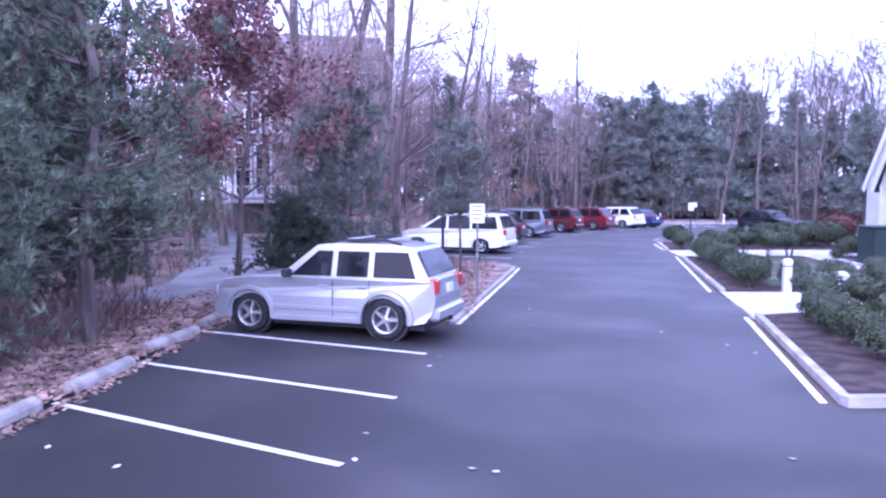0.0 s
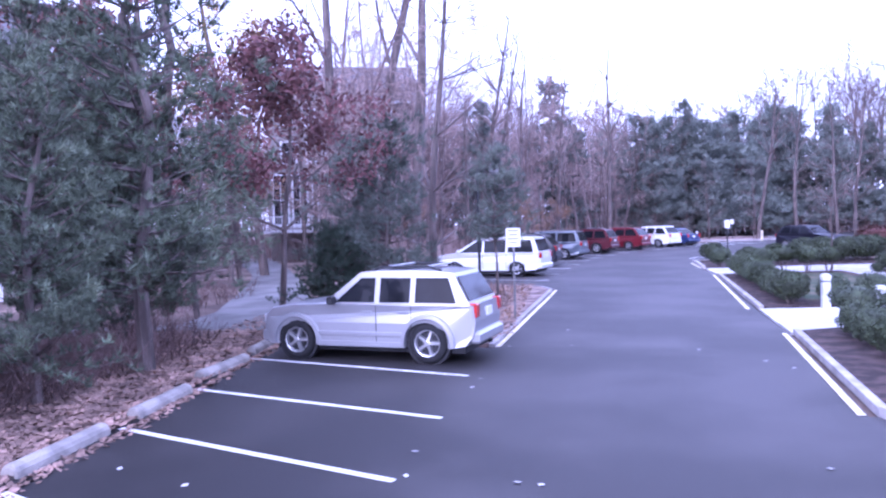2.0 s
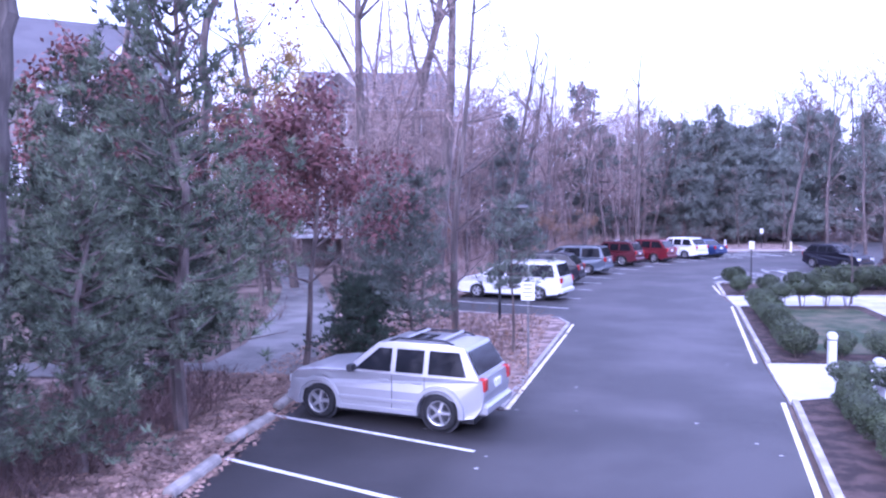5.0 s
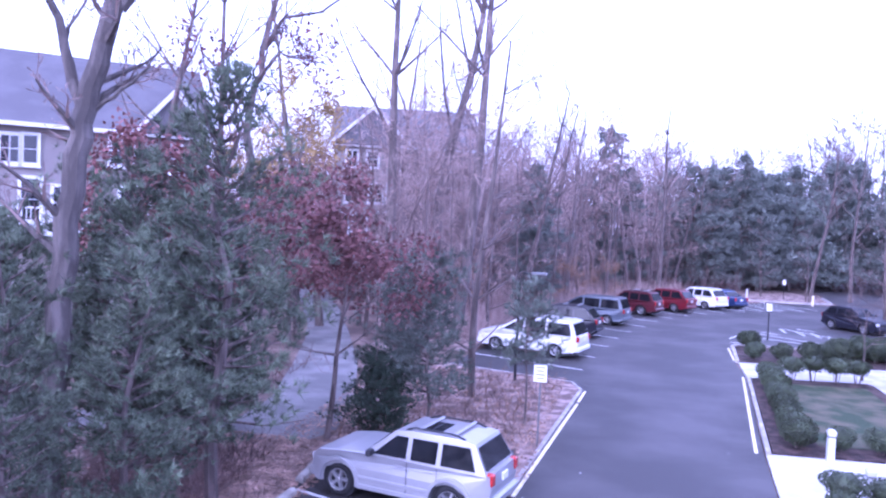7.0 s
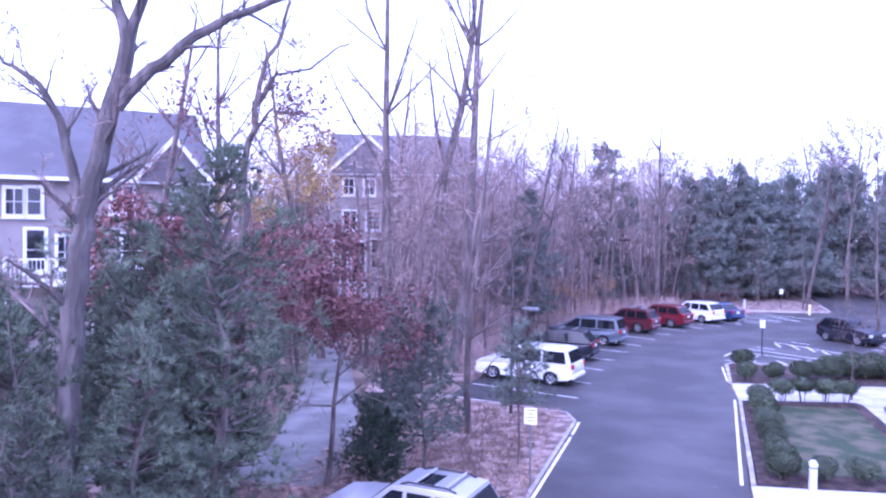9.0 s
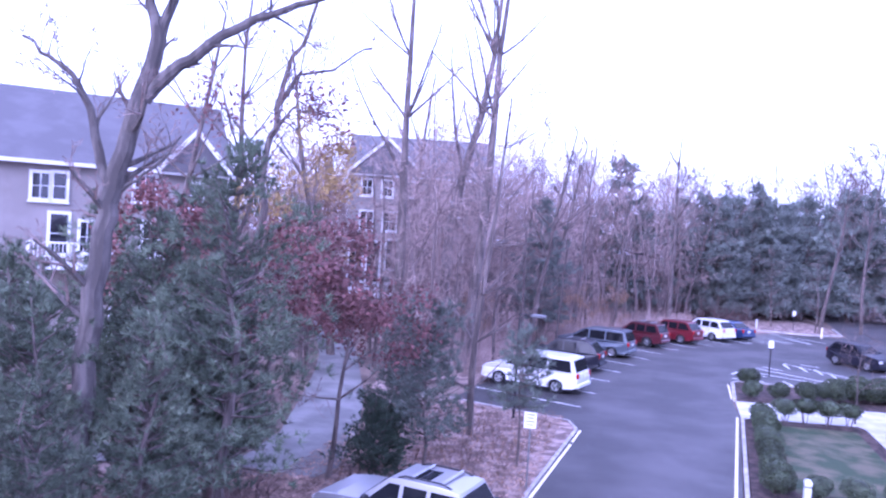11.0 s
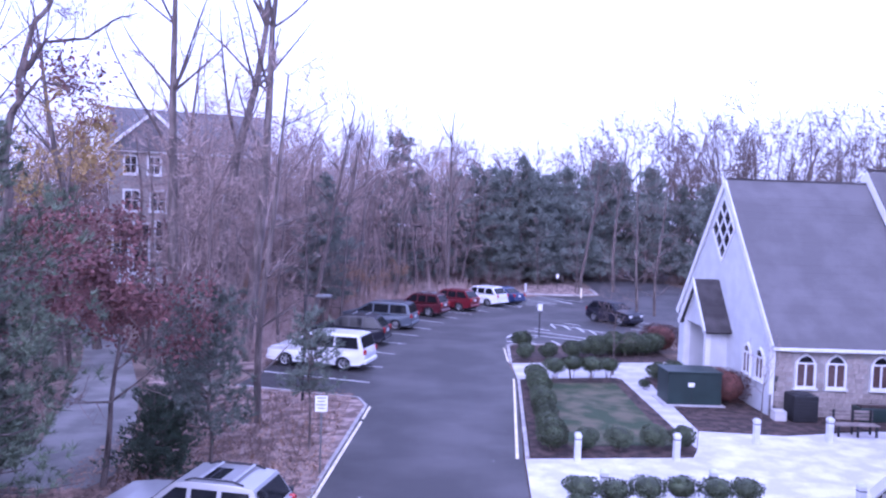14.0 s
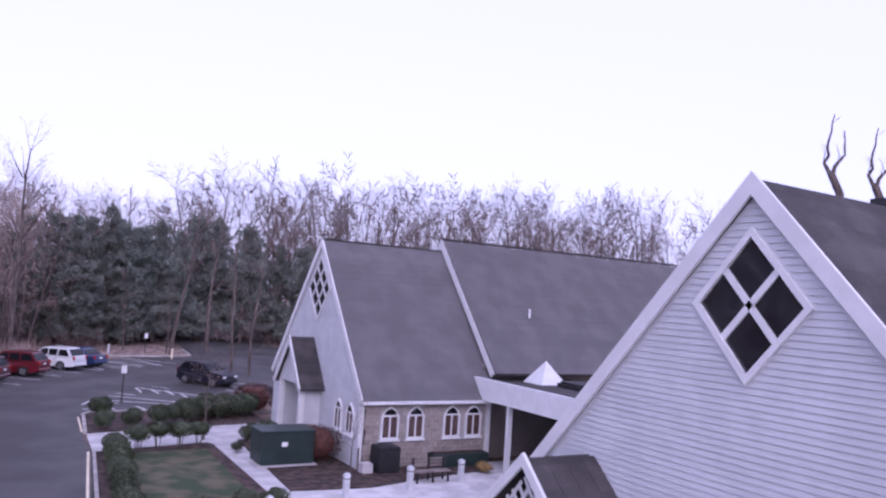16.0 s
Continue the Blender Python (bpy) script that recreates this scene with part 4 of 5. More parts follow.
# ---- townhouses beyond the wood ----
def townhouse(label, m, width, eave, ridge, depth, floor, bays, gables=()):
    """A row of houses; its front faces -y of its own frame and starts at x = 0."""
    h = thing("townhouse", label, "house")
    part("wall", Mesh().box(0, 0, -4, width, depth, eave), STUCCO, h)
    rf = Mesh()
    rf.loft([[(x, y, z) for y, z in ((-0.4, eave - 0.1), (depth / 2, ridge), (depth + 0.4, eave - 0.1), (depth + 0.4, eave + 0.1), (depth / 2, ridge + 0.22), (-0.4, eave + 0.1))] for x in (-0.4, width + 0.4)])
    roof_ob = part("roof", rf, SHINGLE, h)
    part("gutter", Mesh().box(-0.4, -0.5, eave - 0.12, width + 0.4, -0.38, eave + 0.06), TRIM, h)
    for x0, w, top in gables:
        gm = Mesh()
        gm.loft([[(x0 - 0.3, y, eave), (x0 + w + 0.3, y, eave), (x0 + w / 2, y, top)] for y in (-0.6, depth * 0.45)])
        part("cross_gable", gm, SHINGLE, roof_ob)
        for s in (0, 1):
            a, b = (x0 - 0.3 if not s else x0 + w + 0.3, eave), (x0 + w / 2, top)
            part("rake_board", Mesh().loft([[(px, y, pz) for px, pz in (a, b, (b[0], b[1] + 0.3), (a[0] + (-0.2 if not s else 0.2), a[1] + 0.12))] for y in (-0.75, -0.58)]), TRIM, roof_ob)
    for x, z, w, hh, panes in bays:
        win = thing("window", "", "")
        win.parent = h
        part("frame", Mesh().box(x - 0.12, -0.09, z - 0.12, x + w + 0.12, -0.02, z + hh + 0.12), TRIM, win)
        for i in range(panes):
            for j in (0, 1):
                a = x + w * i / panes + 0.03
                z0 = z + hh * j / 2 + 0.02
                part("pane", Mesh().box(a, -0.12, z0, x + w * (i + 1) / panes - 0.03, -0.095, z0 + hh / 2 - 0.05), PANE, win)
        part("sill", Mesh().box(x - 0.16, -0.18, z - 0.2, x + w + 0.16, -0.03, z - 0.12), TRIM, win)
    h.matrix_world = m
    return h


def deck(m, w, d, z):
    """A white railed balcony on posts."""
    k = thing("railed_deck", "white railed timber deck at the townhouse", "deck")
    part("floor_boards", Mesh().box(0, -d, z - 0.2, w, 0, z), TRIM, k)
    for x in (0.05, w - 0.05):
        part("post", Mesh().box(x - 0.07, -d, -3, x + 0.07, -d + 0.14, z + 1.0), TRIM, k)
    part("top_rail", Mesh().box(0, -d - 0.02, z + 0.92, w, -d + 0.08, z + 1.0), TRIM, k)
    part("side_rail", Mesh().box(0, -d, z + 0.92, 0.08, 0, z + 1.0), TRIM, k)
    part("side_rail", Mesh().box(w - 0.08, -d, z + 0.92, w, 0, z + 1.0), TRIM, k)
    n = int(w / 0.16)
    for i in range(n):
        part("baluster", Mesh().box(0.08 + i * 0.16, -d, z + 0.05, 0.12 + i * 0.16, -d + 0.05, z + 0.94), TRIM, k)
    k.matrix_world = m


HM = Matrix.Translation((-29.96, 7.07, 0)) @ Matrix.Rotation(radians(40), 4, "Z")
townhouse("taupe townhouse row with a broad grey roof", HM, 17.0, 9.4, 13.2, 11, 6.6,
          [(1.4, 7.65, 1.2, 1.25, 2), (4.6, 7.65, 1.2, 1.25, 2), (8.55, 7.75, 0.7, 1.15, 2), (9.4, 7.75, 0.55, 1.2, 1), (12.85, 7.95, 0.9, 1.2, 2), (15.2, 7.8, 0.7, 1.15, 2),
           (9.35, 5.3, 0.75, 1.8, 1), (10.6, 5.4, 0.6, 1.4, 2), (13.3, 5.4, 1.2, 1.5, 2), (4.6, 5.4, 1.3, 1.5, 2), (1.4, 5.4, 1.3, 1.5, 2)], [(14.2, 2.6, 11.3)])
deck(HM @ Matrix.Translation((8.6, 0, 0)), 3.4, 2.2, 4.9)
HM2 = Matrix.Translation((-19.5, 40.6, 0)) @ Matrix.Rotation(radians(18), 4, "Z")
townhouse("pale townhouse half hidden by bare trees", HM2, 11.0, 11.5, 15.0, 11, 5,
          [(1.0, 9.9, 0.8, 1.2, 2), (2.6, 9.9, 0.8, 1.2, 2), (4.4, 9.9, 0.8, 1.2, 2), (8.0, 9.9, 1.0, 1.2, 2), (1.0, 7.2, 1.0, 1.4, 2), (2.8, 7.2, 1.0, 1.4, 2), (4.2, 7.2, 0.9, 1.4, 2), (8.0, 7.0, 1.1, 1.5, 2),
           (0.3, 2.6, 1.0, 3.6, 2), (1.7, 2.6, 1.0, 3.6, 2), (3.2, 4.2, 1.1, 2.2, 2), (8.0, 3.8, 1.2, 1.8, 2)], [(0.2, 5.4, 14.2)])
deck(HM2 @ Matrix.Translation((-0.6, 0, 0)), 6.0, 2.4, 2.2)


# ---- plants ----
def branch(mesh, p, d, length, radius, level, rng, tips, bend=0.18, up=0.05, sides=(8, 6, 5, 3, 3), kids=(6, 5, 5, 4), spread=(0.6, 1.0), shrink=0.55, first=0.25, twig=0.0, thin=0.62):
    """A limb that bends as it grows, with smaller limbs on it."""
    steps = max(3, 7 - level)
    path, radii = [p.copy()], [radius]
    pos, way = p.copy(), d.normalized()
    spots = []
    for i in range(steps):
        way = (way + Vector((rng.gauss(0, bend), rng.gauss(0, bend), rng.gauss(0, bend * 0.6) + up)) * 0.6).normalized()
        pos = pos + way * length / steps
        f = (i + 1) / steps
        path.append(pos.copy())
        radii.append(max(0.004, radius * (1 - 0.78 * f)))
        spots.append((pos.copy(), way.copy(), radii[-1], f))
    into, k = mesh[0 if level < 2 else 1], sides[min(level, len(sides) - 1)]
    if k > 1:
        into.tube(path, radii, k, caps=False)
    else:
        w = way.orthogonal().normalized() * max(0.007, radius, twig * (1.0 if level < 3 else 0.7))
        mid = path[len(path) // 2]
        into.add([path[0] - w, path[0] + w, mid + w * 0.7, mid - w * 0.7, path[-1]], [(0, 1, 2, 3), (3, 2, 4)])
    tips.append((pos.copy(), way.copy(), level))
    if level >= len(kids):
        return
    for i in range(kids[level]):
        f = first + (1 - first) * (i + rng.random()) / kids[level]
        at, w, r, _ = spots[min(steps - 1, int(f * steps))]
        side = w.orthogonal().normalized()
        side.rotate(Matrix.Rotation(rng.uniform(0, 2 * math.pi), 3, w))
        ang = rng.uniform(*spread)
        nd = (w * math.cos(ang) + side * math.sin(ang)).normalized()
        branch(mesh, at, nd, length * shrink * rng.uniform(0.7, 1.15) * (1.15 - 0.5 * f), max(0.005, r * thin), level + 1, rng, tips, bend, up, sides, kids, spread, shrink, 0.2, twig, thin)


def bare_tree(seed, height, radius, lean=(0, 0), kids=(9, 5, 4, 3), first=0.45, spread=(0.5, 0.95), shrink=0.42, up=0.08, bend=0.12, sides=(8, 6, 4, 3, 1), twig=0.0, thin=0.62):
    """Trunk and limbs, twigs, and the tips of all limbs."""
    rng = random.Random(seed)
    m, tips = (Mesh(), Mesh()), []
    branch(m, Vector((0, 0, -0.1)), Vector((lean[0], lean[1], 1)), height, radius, 0, rng, tips, bend, up, sides, kids, spread, shrink, first, twig, thin)
    return m, tips


def wood_parts(m, bark):
    return [("trunk", m[0].data("trunk", bark), bark), ("crown", m[1].data("crown", TWIG), TWIG)]


def leaf_cloud(points, n, size, spread, rng, droop=0.0):
    """Single leaves round the given points, each a bent quad."""
    m = Mesh()
    for _ in range(n):
        p = rng.choice(points)
        c = Vector(p) + Vector((rng.gauss(0, spread), rng.gauss(0, spread), rng.gauss(0, spread) - droop))
        a = Vector((rng.gauss(0, 1), rng.gauss(0, 1), rng.gauss(0, 1))).normalized() * size * rng.uniform(0.6, 1.2)
        b = a.orthogonal().normalized() * size * rng.uniform(0.35, 0.6)
        m.add([c - a, c + b, c + a, c - b], [(0, 1, 2), (0, 2, 3)])
    return m


def needles(m, p, way, rng, length=0.2, count=12, width=0.012):
    """A tuft of needles at the end of a shoot."""
    for _ in range(count):
        d = (way + Vector((rng.gauss(0, 0.75), rng.gauss(0, 0.75), rng.gauss(0.1, 0.6)))).normalized()
        s = d.orthogonal().normalized()
        s.rotate(Matrix.Rotation(rng.uniform(0, 6.28), 3, d))
        e = length * rng.uniform(0.7, 1.2)
        q = p - d * 0.03
        m.add([q - s * width, q + s * width, q + d * e], [(0, 1, 2)])


def pine(seed, height, width, clear=0.15, whorls=16, tufts=9, length=0.22, count=12, nwidth=0.014, radius=None, taper=0.6):
    """A young pine: straight stem, whorls of limbs, needle tufts along each."""
    rng = random.Random(seed)
    wood, green = Mesh(), Mesh()
    r0 = radius or height * 0.013 + 0.03
    wood.tube([(rng.gauss(0, 0.05) * i, rng.gauss(0, 0.05) * i, height * i / 6 - 0.1 * (i == 0)) for i in range(7)], [r0 * (1 - i / 6.6) for i in range(7)], 7)
    for w in range(whorls):
        f = (w + rng.uniform(-0.3, 0.3)) / whorls
        z = height * (clear + (0.97 - clear) * max(0, f))
        reach = width * (1 - max(0, f)) ** taper * rng.uniform(0.6, 1.25) + 0.15
        for k in range(rng.randint(4, 6)):
            a = rng.uniform(0, 2 * math.pi)
            d = Vector((math.cos(a), math.sin(a), rng.uniform(-0.05, 0.35) + 0.5 * max(0, f)))
            p0 = Vector((0, 0, z))
            e = reach * rng.uniform(0.55, 1.1)
            pts = [p0, p0 + d * e * 0.5, p0 + d * e + Vector((0, 0, 0.12 * e))]
            wood.tube(pts, [0.02 + r0 * 0.12, 0.012 + r0 * 0.05, 0.006], 4, caps=False)
            for t in range(max(2, int(tufts * e / max(0.6, width) * 0.62))):
                g = rng.uniform(0.4, 1.05)
                q = pts[0].lerp(pts[2], g) + Vector((rng.gauss(0, 0.2), rng.gauss(0, 0.2), rng.gauss(0.03, 0.12))) * (0.5 + e * 0.5)
                for _ in range(3):
                    needles(green, q + Vector((rng.gauss(0, 0.4), rng.gauss(0, 0.4), rng.gauss(0, 0.3))) * length, (d * 0.5 + Vector((0, 0, 0.45))), rng, length, count, nwidth)
    for k in range(6):
        needles(green, Vector((0, 0, height * (0.93 + 0.012 * k))), Vector((0, 0, 1)), rng, length, count, nwidth)
    return wood, green


def plant(name, label, category, at, parts, turn=0.0, scale=1.0, group="", z=0.0):
    """One plant from (part name, mesh data or Mesh, material) rows."""
    t = thing(name, label, category, group)
    for nm, mesh, mat in parts:
        ob = part(nm, mesh, mat, t)
    t.matrix_world = Matrix.Translation((*at, z)) @ Matrix.Rotation(turn, 4, "Z") @ Matrix.Scale(scale, 4)
    return t


# clipped shrubs: a lumpy mass of small leaves on short stems
def shrub_parts(seed, rx, rz, n, leaf=0.045, stem=0.18, mat=None):
    rng = random.Random(seed)
    core = Mesh()
    rings = []
    for i in range(9):
        a = math.pi * i / 8
        rr = max(0.01, math.sin(a)) * rx * 0.76
        rings.append([(rr * (1 + rng.uniform(-0.09, 0.09)) * math.cos(2 * math.pi * s / 14), rr * (1 + rng.uniform(-0.09, 0.09)) * math.sin(2 * math.pi * s / 14), stem + rz * 0.95 * (1 - math.cos(a)) / 2 + 0.02) for s in range(14)])
    core.loft(rings)
    leaves = Mesh()
    lumps = [Vector((rng.gauss(0, 1), rng.gauss(0, 1), rng.gauss(0, 1))).normalized() for _ in range(14)]
    for _ in range(n):
        d = Vector((rng.gauss(0, 1), rng.gauss(0, 1), rng.gauss(0.15, 1))).normalized()
        lump = max(d.dot(q) for q in lumps)
        k = (0.76 + 0.32 * max(0, lump - 0.55) / 0.45) * rng.uniform(0.86, 1.12)
        c = Vector((d.x * rx * k, d.y * rx * k, stem + rz / 2 + d.z * rz / 2 * k))
        a = (Vector((rng.gauss(0, 1), rng.gauss(0, 1), rng.gauss(0, 1))).normalized() + d * 0.6).normalized() * leaf * rng.uniform(0.6, 1.3)
        b = a.orthogonal().normalized() * leaf * 0.5
        leaves.add([c - a, c + b, c + a, c - b], [(0, 1, 2, 3)])
    stems = Mesh()
    for _ in range(6):
        a = rng.uniform(0, 6.28)
        stems.tube([(0.08 * math.cos(a), 0.08 * math.sin(a), -0.02), (rx * 0.4 * math.cos(a), rx * 0.4 * math.sin(a), stem + rz * 0.4)], [0.018, 0.012], 4)
    mat = mat or BOX_LEAF
    return [("foliage_core", core.data("foliage_core", mat, True), mat), ("foliage", leaves.data("foliage", mat), mat), ("stem_cluster", stems.data("stem_cluster", BARK), BARK)]


SHRUBS = [shrub_parts(11 + i, 0.56, 0.80, 1700) for i in range(4)]
LEGGY = [shrub_parts(31 + i, 0.52, 0.6, 900, stem=0.42) for i in range(2)]
rng = random.Random(5)


def shrub(kind, x, y, s=1.0, label="rounded clipped green shrub in a mulched bed", group="clipped shrubs", z=0.05):
    return plant("shrub", label, "shrub", (x, y), rng.choice(kind), rng.uniform(0, 6.28), s * rng.uniform(0.92, 1.1), group, z)


for i in range(11):
    f = i / 10
    shrub(SHRUBS, 7.75 + 1.0 * f + rng.uniform(-0.06, 0.06), 9.0 + 10.6 * f, 0.80, "rounded clipped green shrub in the row along the kerb", "kerbside shrub row")
for x, y in ((9.7, 19.9), (10.6, 20.1), (11.5, 20.3), (12.4, 20.5)):
    shrub(LEGGY, x, y + rng.uniform(-0.1, 0.1), 1.05, "leggy green shrub with bare stems beside the walk", "leggy shrubs")
for x, y in ((9.0, 25.0), (10.3, 25.3), (11.7, 25.7), (9.3, 28.6), (12.6, 26.4)):
    shrub(SHRUBS, x, y, 0.95, "rounded green shrub beyond the walk", "upper bed shrubs")
for x, y in ((13.2, 26.4), (14.1, 26.8), (15.0, 27.0), (15.9, 27.2), (14.5, 28.2), (15.6, 28.4), (16.6, 27.6)):
    shrub(SHRUBS, x, y, 1.2, "large loose green hedge shrub", "hedge shrubs")
for x, y in ((8.9, 9.1), (10.0, 9.2), (11.2, 9.4), (12.2, 9.5)):
    shrub(SHRUBS, x, y, 0.78, "low green shrub at the lawn's edge", "lawn edge shrubs")
for x, y in ((7.6, 3.7), (8.5, 3.75), (9.4, 3.9), (10.3, 4.0), (11.3, 4.05), (12.1, 4.1)):
    shrub(LEGGY, x, y, 0.85, "leggy green shrub along the court's edge", "court edge shrubs")
for x, y in ((7.1, 2.9), (7.0, 1.9), (6.95, 0.8), (6.9, -0.3), (6.9, -1.3), (8.2, 2.5), (8.15, 1.1), (8.1, -0.5), (9.5, 1.8), (10.8, 1.6)):
    shrub(SHRUBS, x + 0.25, y, 0.7, "rounded dark green shrub beside the drive", "drive bed shrubs")
for x, y, s in ((14.8, 20.6, 0.9), (15.7, 21.0, 0.9), (13.6, 18.6, 0.5)):
    shrub(SHRUBS, x, y, s, "low green shrub by the walk", "walk shrubs")
RED = [shrub_parts(61, 0.9, 1.15, 2600, 0.04, 0.1, RED_SHRUB)]
for x, y, s in ((16.4, 16.4, 1.15), (16.5, 17.9, 0.95), (17.4, 28.6, 1.3)):
    plant("barberry_bush", "dense reddish-brown bush against the church", "bush", (x, y), RED[0], rng.uniform(0, 6), s, "reddish bushes", 0.03)
GOLD = shrub_parts(71, 0.35, 0.4, 400, 0.04, 0.05, YELLOW_BLOOM)
plant("yellow_plant", "small yellow-leaved plant at the court's corner", "plant", (22.6, 12.6), GOLD, 0, 1.0, "", 0.03)

# pines at the wood's edge
PINES = []
for i, (hh, ww, cl) in enumerate(((8.2, 2.3, 0.10), (7.0, 2.1, 0.08), (9.5, 2.4, 0.16))):
    wd, gr = pine(100 + i, hh, ww, cl, 22, 15, 0.26, 13, 0.016, None, 0.5)
    PINES.append([("trunk", wd.data("trunk", BARK), BARK), ("crown", gr.data("crown", NEEDLE), NEEDLE)])
for k, x, y, s in ((2, -5.6, -0.4, 0.98), (0, -6.9, 1.7, 0.82), (1, -7.7, -3.9, 0.85), (2, -8.3, 0.6, 0.8), (1, -8.4, 3.4, 0.8), (0, -6.0, -5.6, 0.56), (1, -8.8, -6.4, 0.68), (0, -10.0, -2.2, 0.8), (1, -10.2, 2.4, 0.9), (0, -7.0, -8.8, 0.6), (2, -11.6, -5.5, 0.62), (1, -12.2, 0.4, 0.9), (0, -5.9, -2.9, 0.66), (2, -13.6, 5.4, 0.85), (0, -15.0, -2.0, 0.8), (0, -12.2, 17.6, 1.0)):
    plant("pine_tree", "dense young green pine at the wood's edge", "tree", (x, y), PINES[k], rng.uniform(0, 6.28), s, "edge pines")
wd, gr = pine(140, 5.4, 1.35, 0.22, 15, 11, 0.24, 12, 0.014, 0.06)
thin = [("trunk", wd.data("trunk", BARK), BARK), ("crown", gr.data("crown", NEEDLE_PALE), NEEDLE_PALE)]
wd, gr = pine(141, 4.7, 1.15, 0.42, 11, 11, 0.22, 12, 0.014, 0.05)
slim = [("trunk", wd.data("trunk", BARK), BARK), ("crown", gr.data("crown", NEEDLE_PALE), NEEDLE_PALE)]
plant("pine_tree", "slender young pine on the leafy island", "tree", (-0.1, 8.2), slim, 0.4, 0.95, "island pines", 0.04)
plant("pine_tree", "slender young pine on the leafy island", "tree", (-4.4, 9.0), thin, 2.4, 0.95, "island pines", 0.04)
plant("pine_tree", "slender young pine on the leafy island", "tree", (-2.7, 6.4), thin, 4.1, 0.98, "island pines", 0.04)
wd, gr = pine(150, 2.7, 1.15, 0.03, 16, 34, 0.13, 12, 0.013, 0.05)
plant("cedar_bush", "low dark green conifer beside the parked car", "tree", (-3.9, 5.5), [("trunk", wd, BARK), ("crown", gr, SPRUCE)], 0.3, 0.9, "", 0.04)

# the great bare tree at the wood's edge, and the red-leaved oaks
def limbed_tree(seed, limbs, kids=(5, 5, 3), twig=0.010, spread=(0.5, 1.0), shrink=0.5):
    """A tree from the run of its main limbs, each a path with a radius at its foot and tip, set with smaller limbs and twigs."""
    r = random.Random(seed)
    m, tips = (Mesh(), Mesh()), []
    for path, r0, r1, count, reach in limbs:
        pts = [Vector(path[0])]
        for a, b in zip(path, path[1:]):
            a, b = Vector(a), Vector(b)
            for f in (0.34, 0.67, 1.0):
                wob = (b - a).length * (0.035 if f < 1 else 0.0)
                pts.append(a.lerp(b, f) + Vector((r.gauss(0, wob), r.gauss(0, wob), r.gauss(0, wob))))
        n = len(pts) - 1
        m[0].tube(pts, [r0 + (r1 - r0) * (i / n) ** 0.8 for i in range(n + 1)], 9 if r0 > 0.1 else 6, caps=False)
        for i in range(count):
            f = 0.25 + 0.75 * (i + r.random()) / count
            k = min(n - 1, int(f * n))
            way = (pts[k + 1] - pts[k]).normalized()
            side = way.orthogonal().normalized()
            side.rotate(Matrix.Rotation(r.uniform(0, 6.28), 3, way))
            d = (way * 0.7 + side + Vector((0, 0, 0.25))).normalized()
            branch(m, pts[k], d, reach * r.uniform(0.6, 1.2) * (1.2 - 0.5 * f), max(0.014, (r0 + (r1 - r0) * f) * 0.4), 1, r, tips, 0.2, 0.07, (8, 5, 4, 3, 1), (5,) + kids, spread, shrink, 0.25, twig)
    return m, tips


m, tips = limbed_tree(7, [
    ([(-0.15, -0.1, -0.1), (-0.1, -0.05, 2.9), (0.02, 0.05, 5.2), (0.1, 0.1, 7.0), (0.22, 0.2, 7.84), (0.45, 0.28, 8.94), (0.71, 0.38, 9.99), (0.88, 0.44, 10.8)], 0.25, 0.15, 10, 1.5),
    ([(0.88, 0.44, 10.75), (0.68, 0.4, 11.47), (0.55, 0.4, 12.3), (0.5, 0.5, 14.2)], 0.14, 0.04, 7, 2.2),
    ([(0.85, 0.42, 10.6), (1.1, 0.52, 11.5), (1.3, 0.6, 12.3), (1.7, 0.9, 14.6)], 0.13, 0.04, 7, 2.2),
    ([(0.68, 0.36, 9.6), (1.3, 0.54, 10.31), (2.05, 0.75, 10.93), (2.7, 0.93, 11.32), (3.45, 1.14, 11.63), (4.4, 1.4, 11.95), (5.4, 1.8, 12.6)], 0.15, 0.03, 9, 1.6),
    ([(0.2, 0.18, 7.75), (-0.1, 0.14, 8.56), (-0.3, 0.1, 9.35), (-0.68, 0.0, 10.01), (-1.14, -0.1, 10.32), (-1.7, -0.2, 10.7)], 0.12, 0.025, 10, 1.1),
    ([(0.2, 0.18, 7.7), (0.68, 0.32, 8.04), (1.05, 0.43, 8.41), (1.45, 0.53, 8.95)], 0.05, 0.015, 6, 0.8)])
plant("bare_tree", "tall bare grey hardwood with heavy forking limbs", "tree", (-6.85, -3.5), wood_parts(m, BARK_PALE), 0.0, 1.0)
m, tips = bare_tree(9, 17.0, 0.26, (-0.05, 0.10), (7, 6, 5, 3), 0.5, (0.45, 0.9), 0.42, 0.04, 0.07, twig=0.012)
plant("bare_tree", "bare grey hardwood rising among the pines", "tree", (-10.6, -5.2), wood_parts(m, BARK_PALE), 0.0, 1.0)
m, tips = limbed_tree(61, [
    ([(0, 0, -0.1), (0.05, 0, 6.0), (0.0, 0.0, 11.0), (-0.1, 0.1, 15.3)], 0.36, 0.2, 0, 1.0),
    ([(-0.1, 0.1, 15.2), (-0.3, 0.4, 15.9), (-0.2, 0.25, 17.1), (-0.05, 0.05, 18.5)], 0.13, 0.03, 3, 0.8),
    ([(-0.1, 0.1, 15.2), (0.05, -0.15, 15.9), (0.25, -0.4, 16.3), (0.2, -0.35, 17.6)], 0.13, 0.03, 4, 0.7)], (3, 2, 1), 0.014)
forked = wood_parts(m, BARK)
for x, y, a, k in ((41.45, 9.15, 0.0, 1.0), (42.5, 7.4, 0.15, 0.955)):
    plant("bare_tree", "lopped bare tree with a forked trunk behind the hall", "tree", (x, y), forked, a, k, "forked trees")
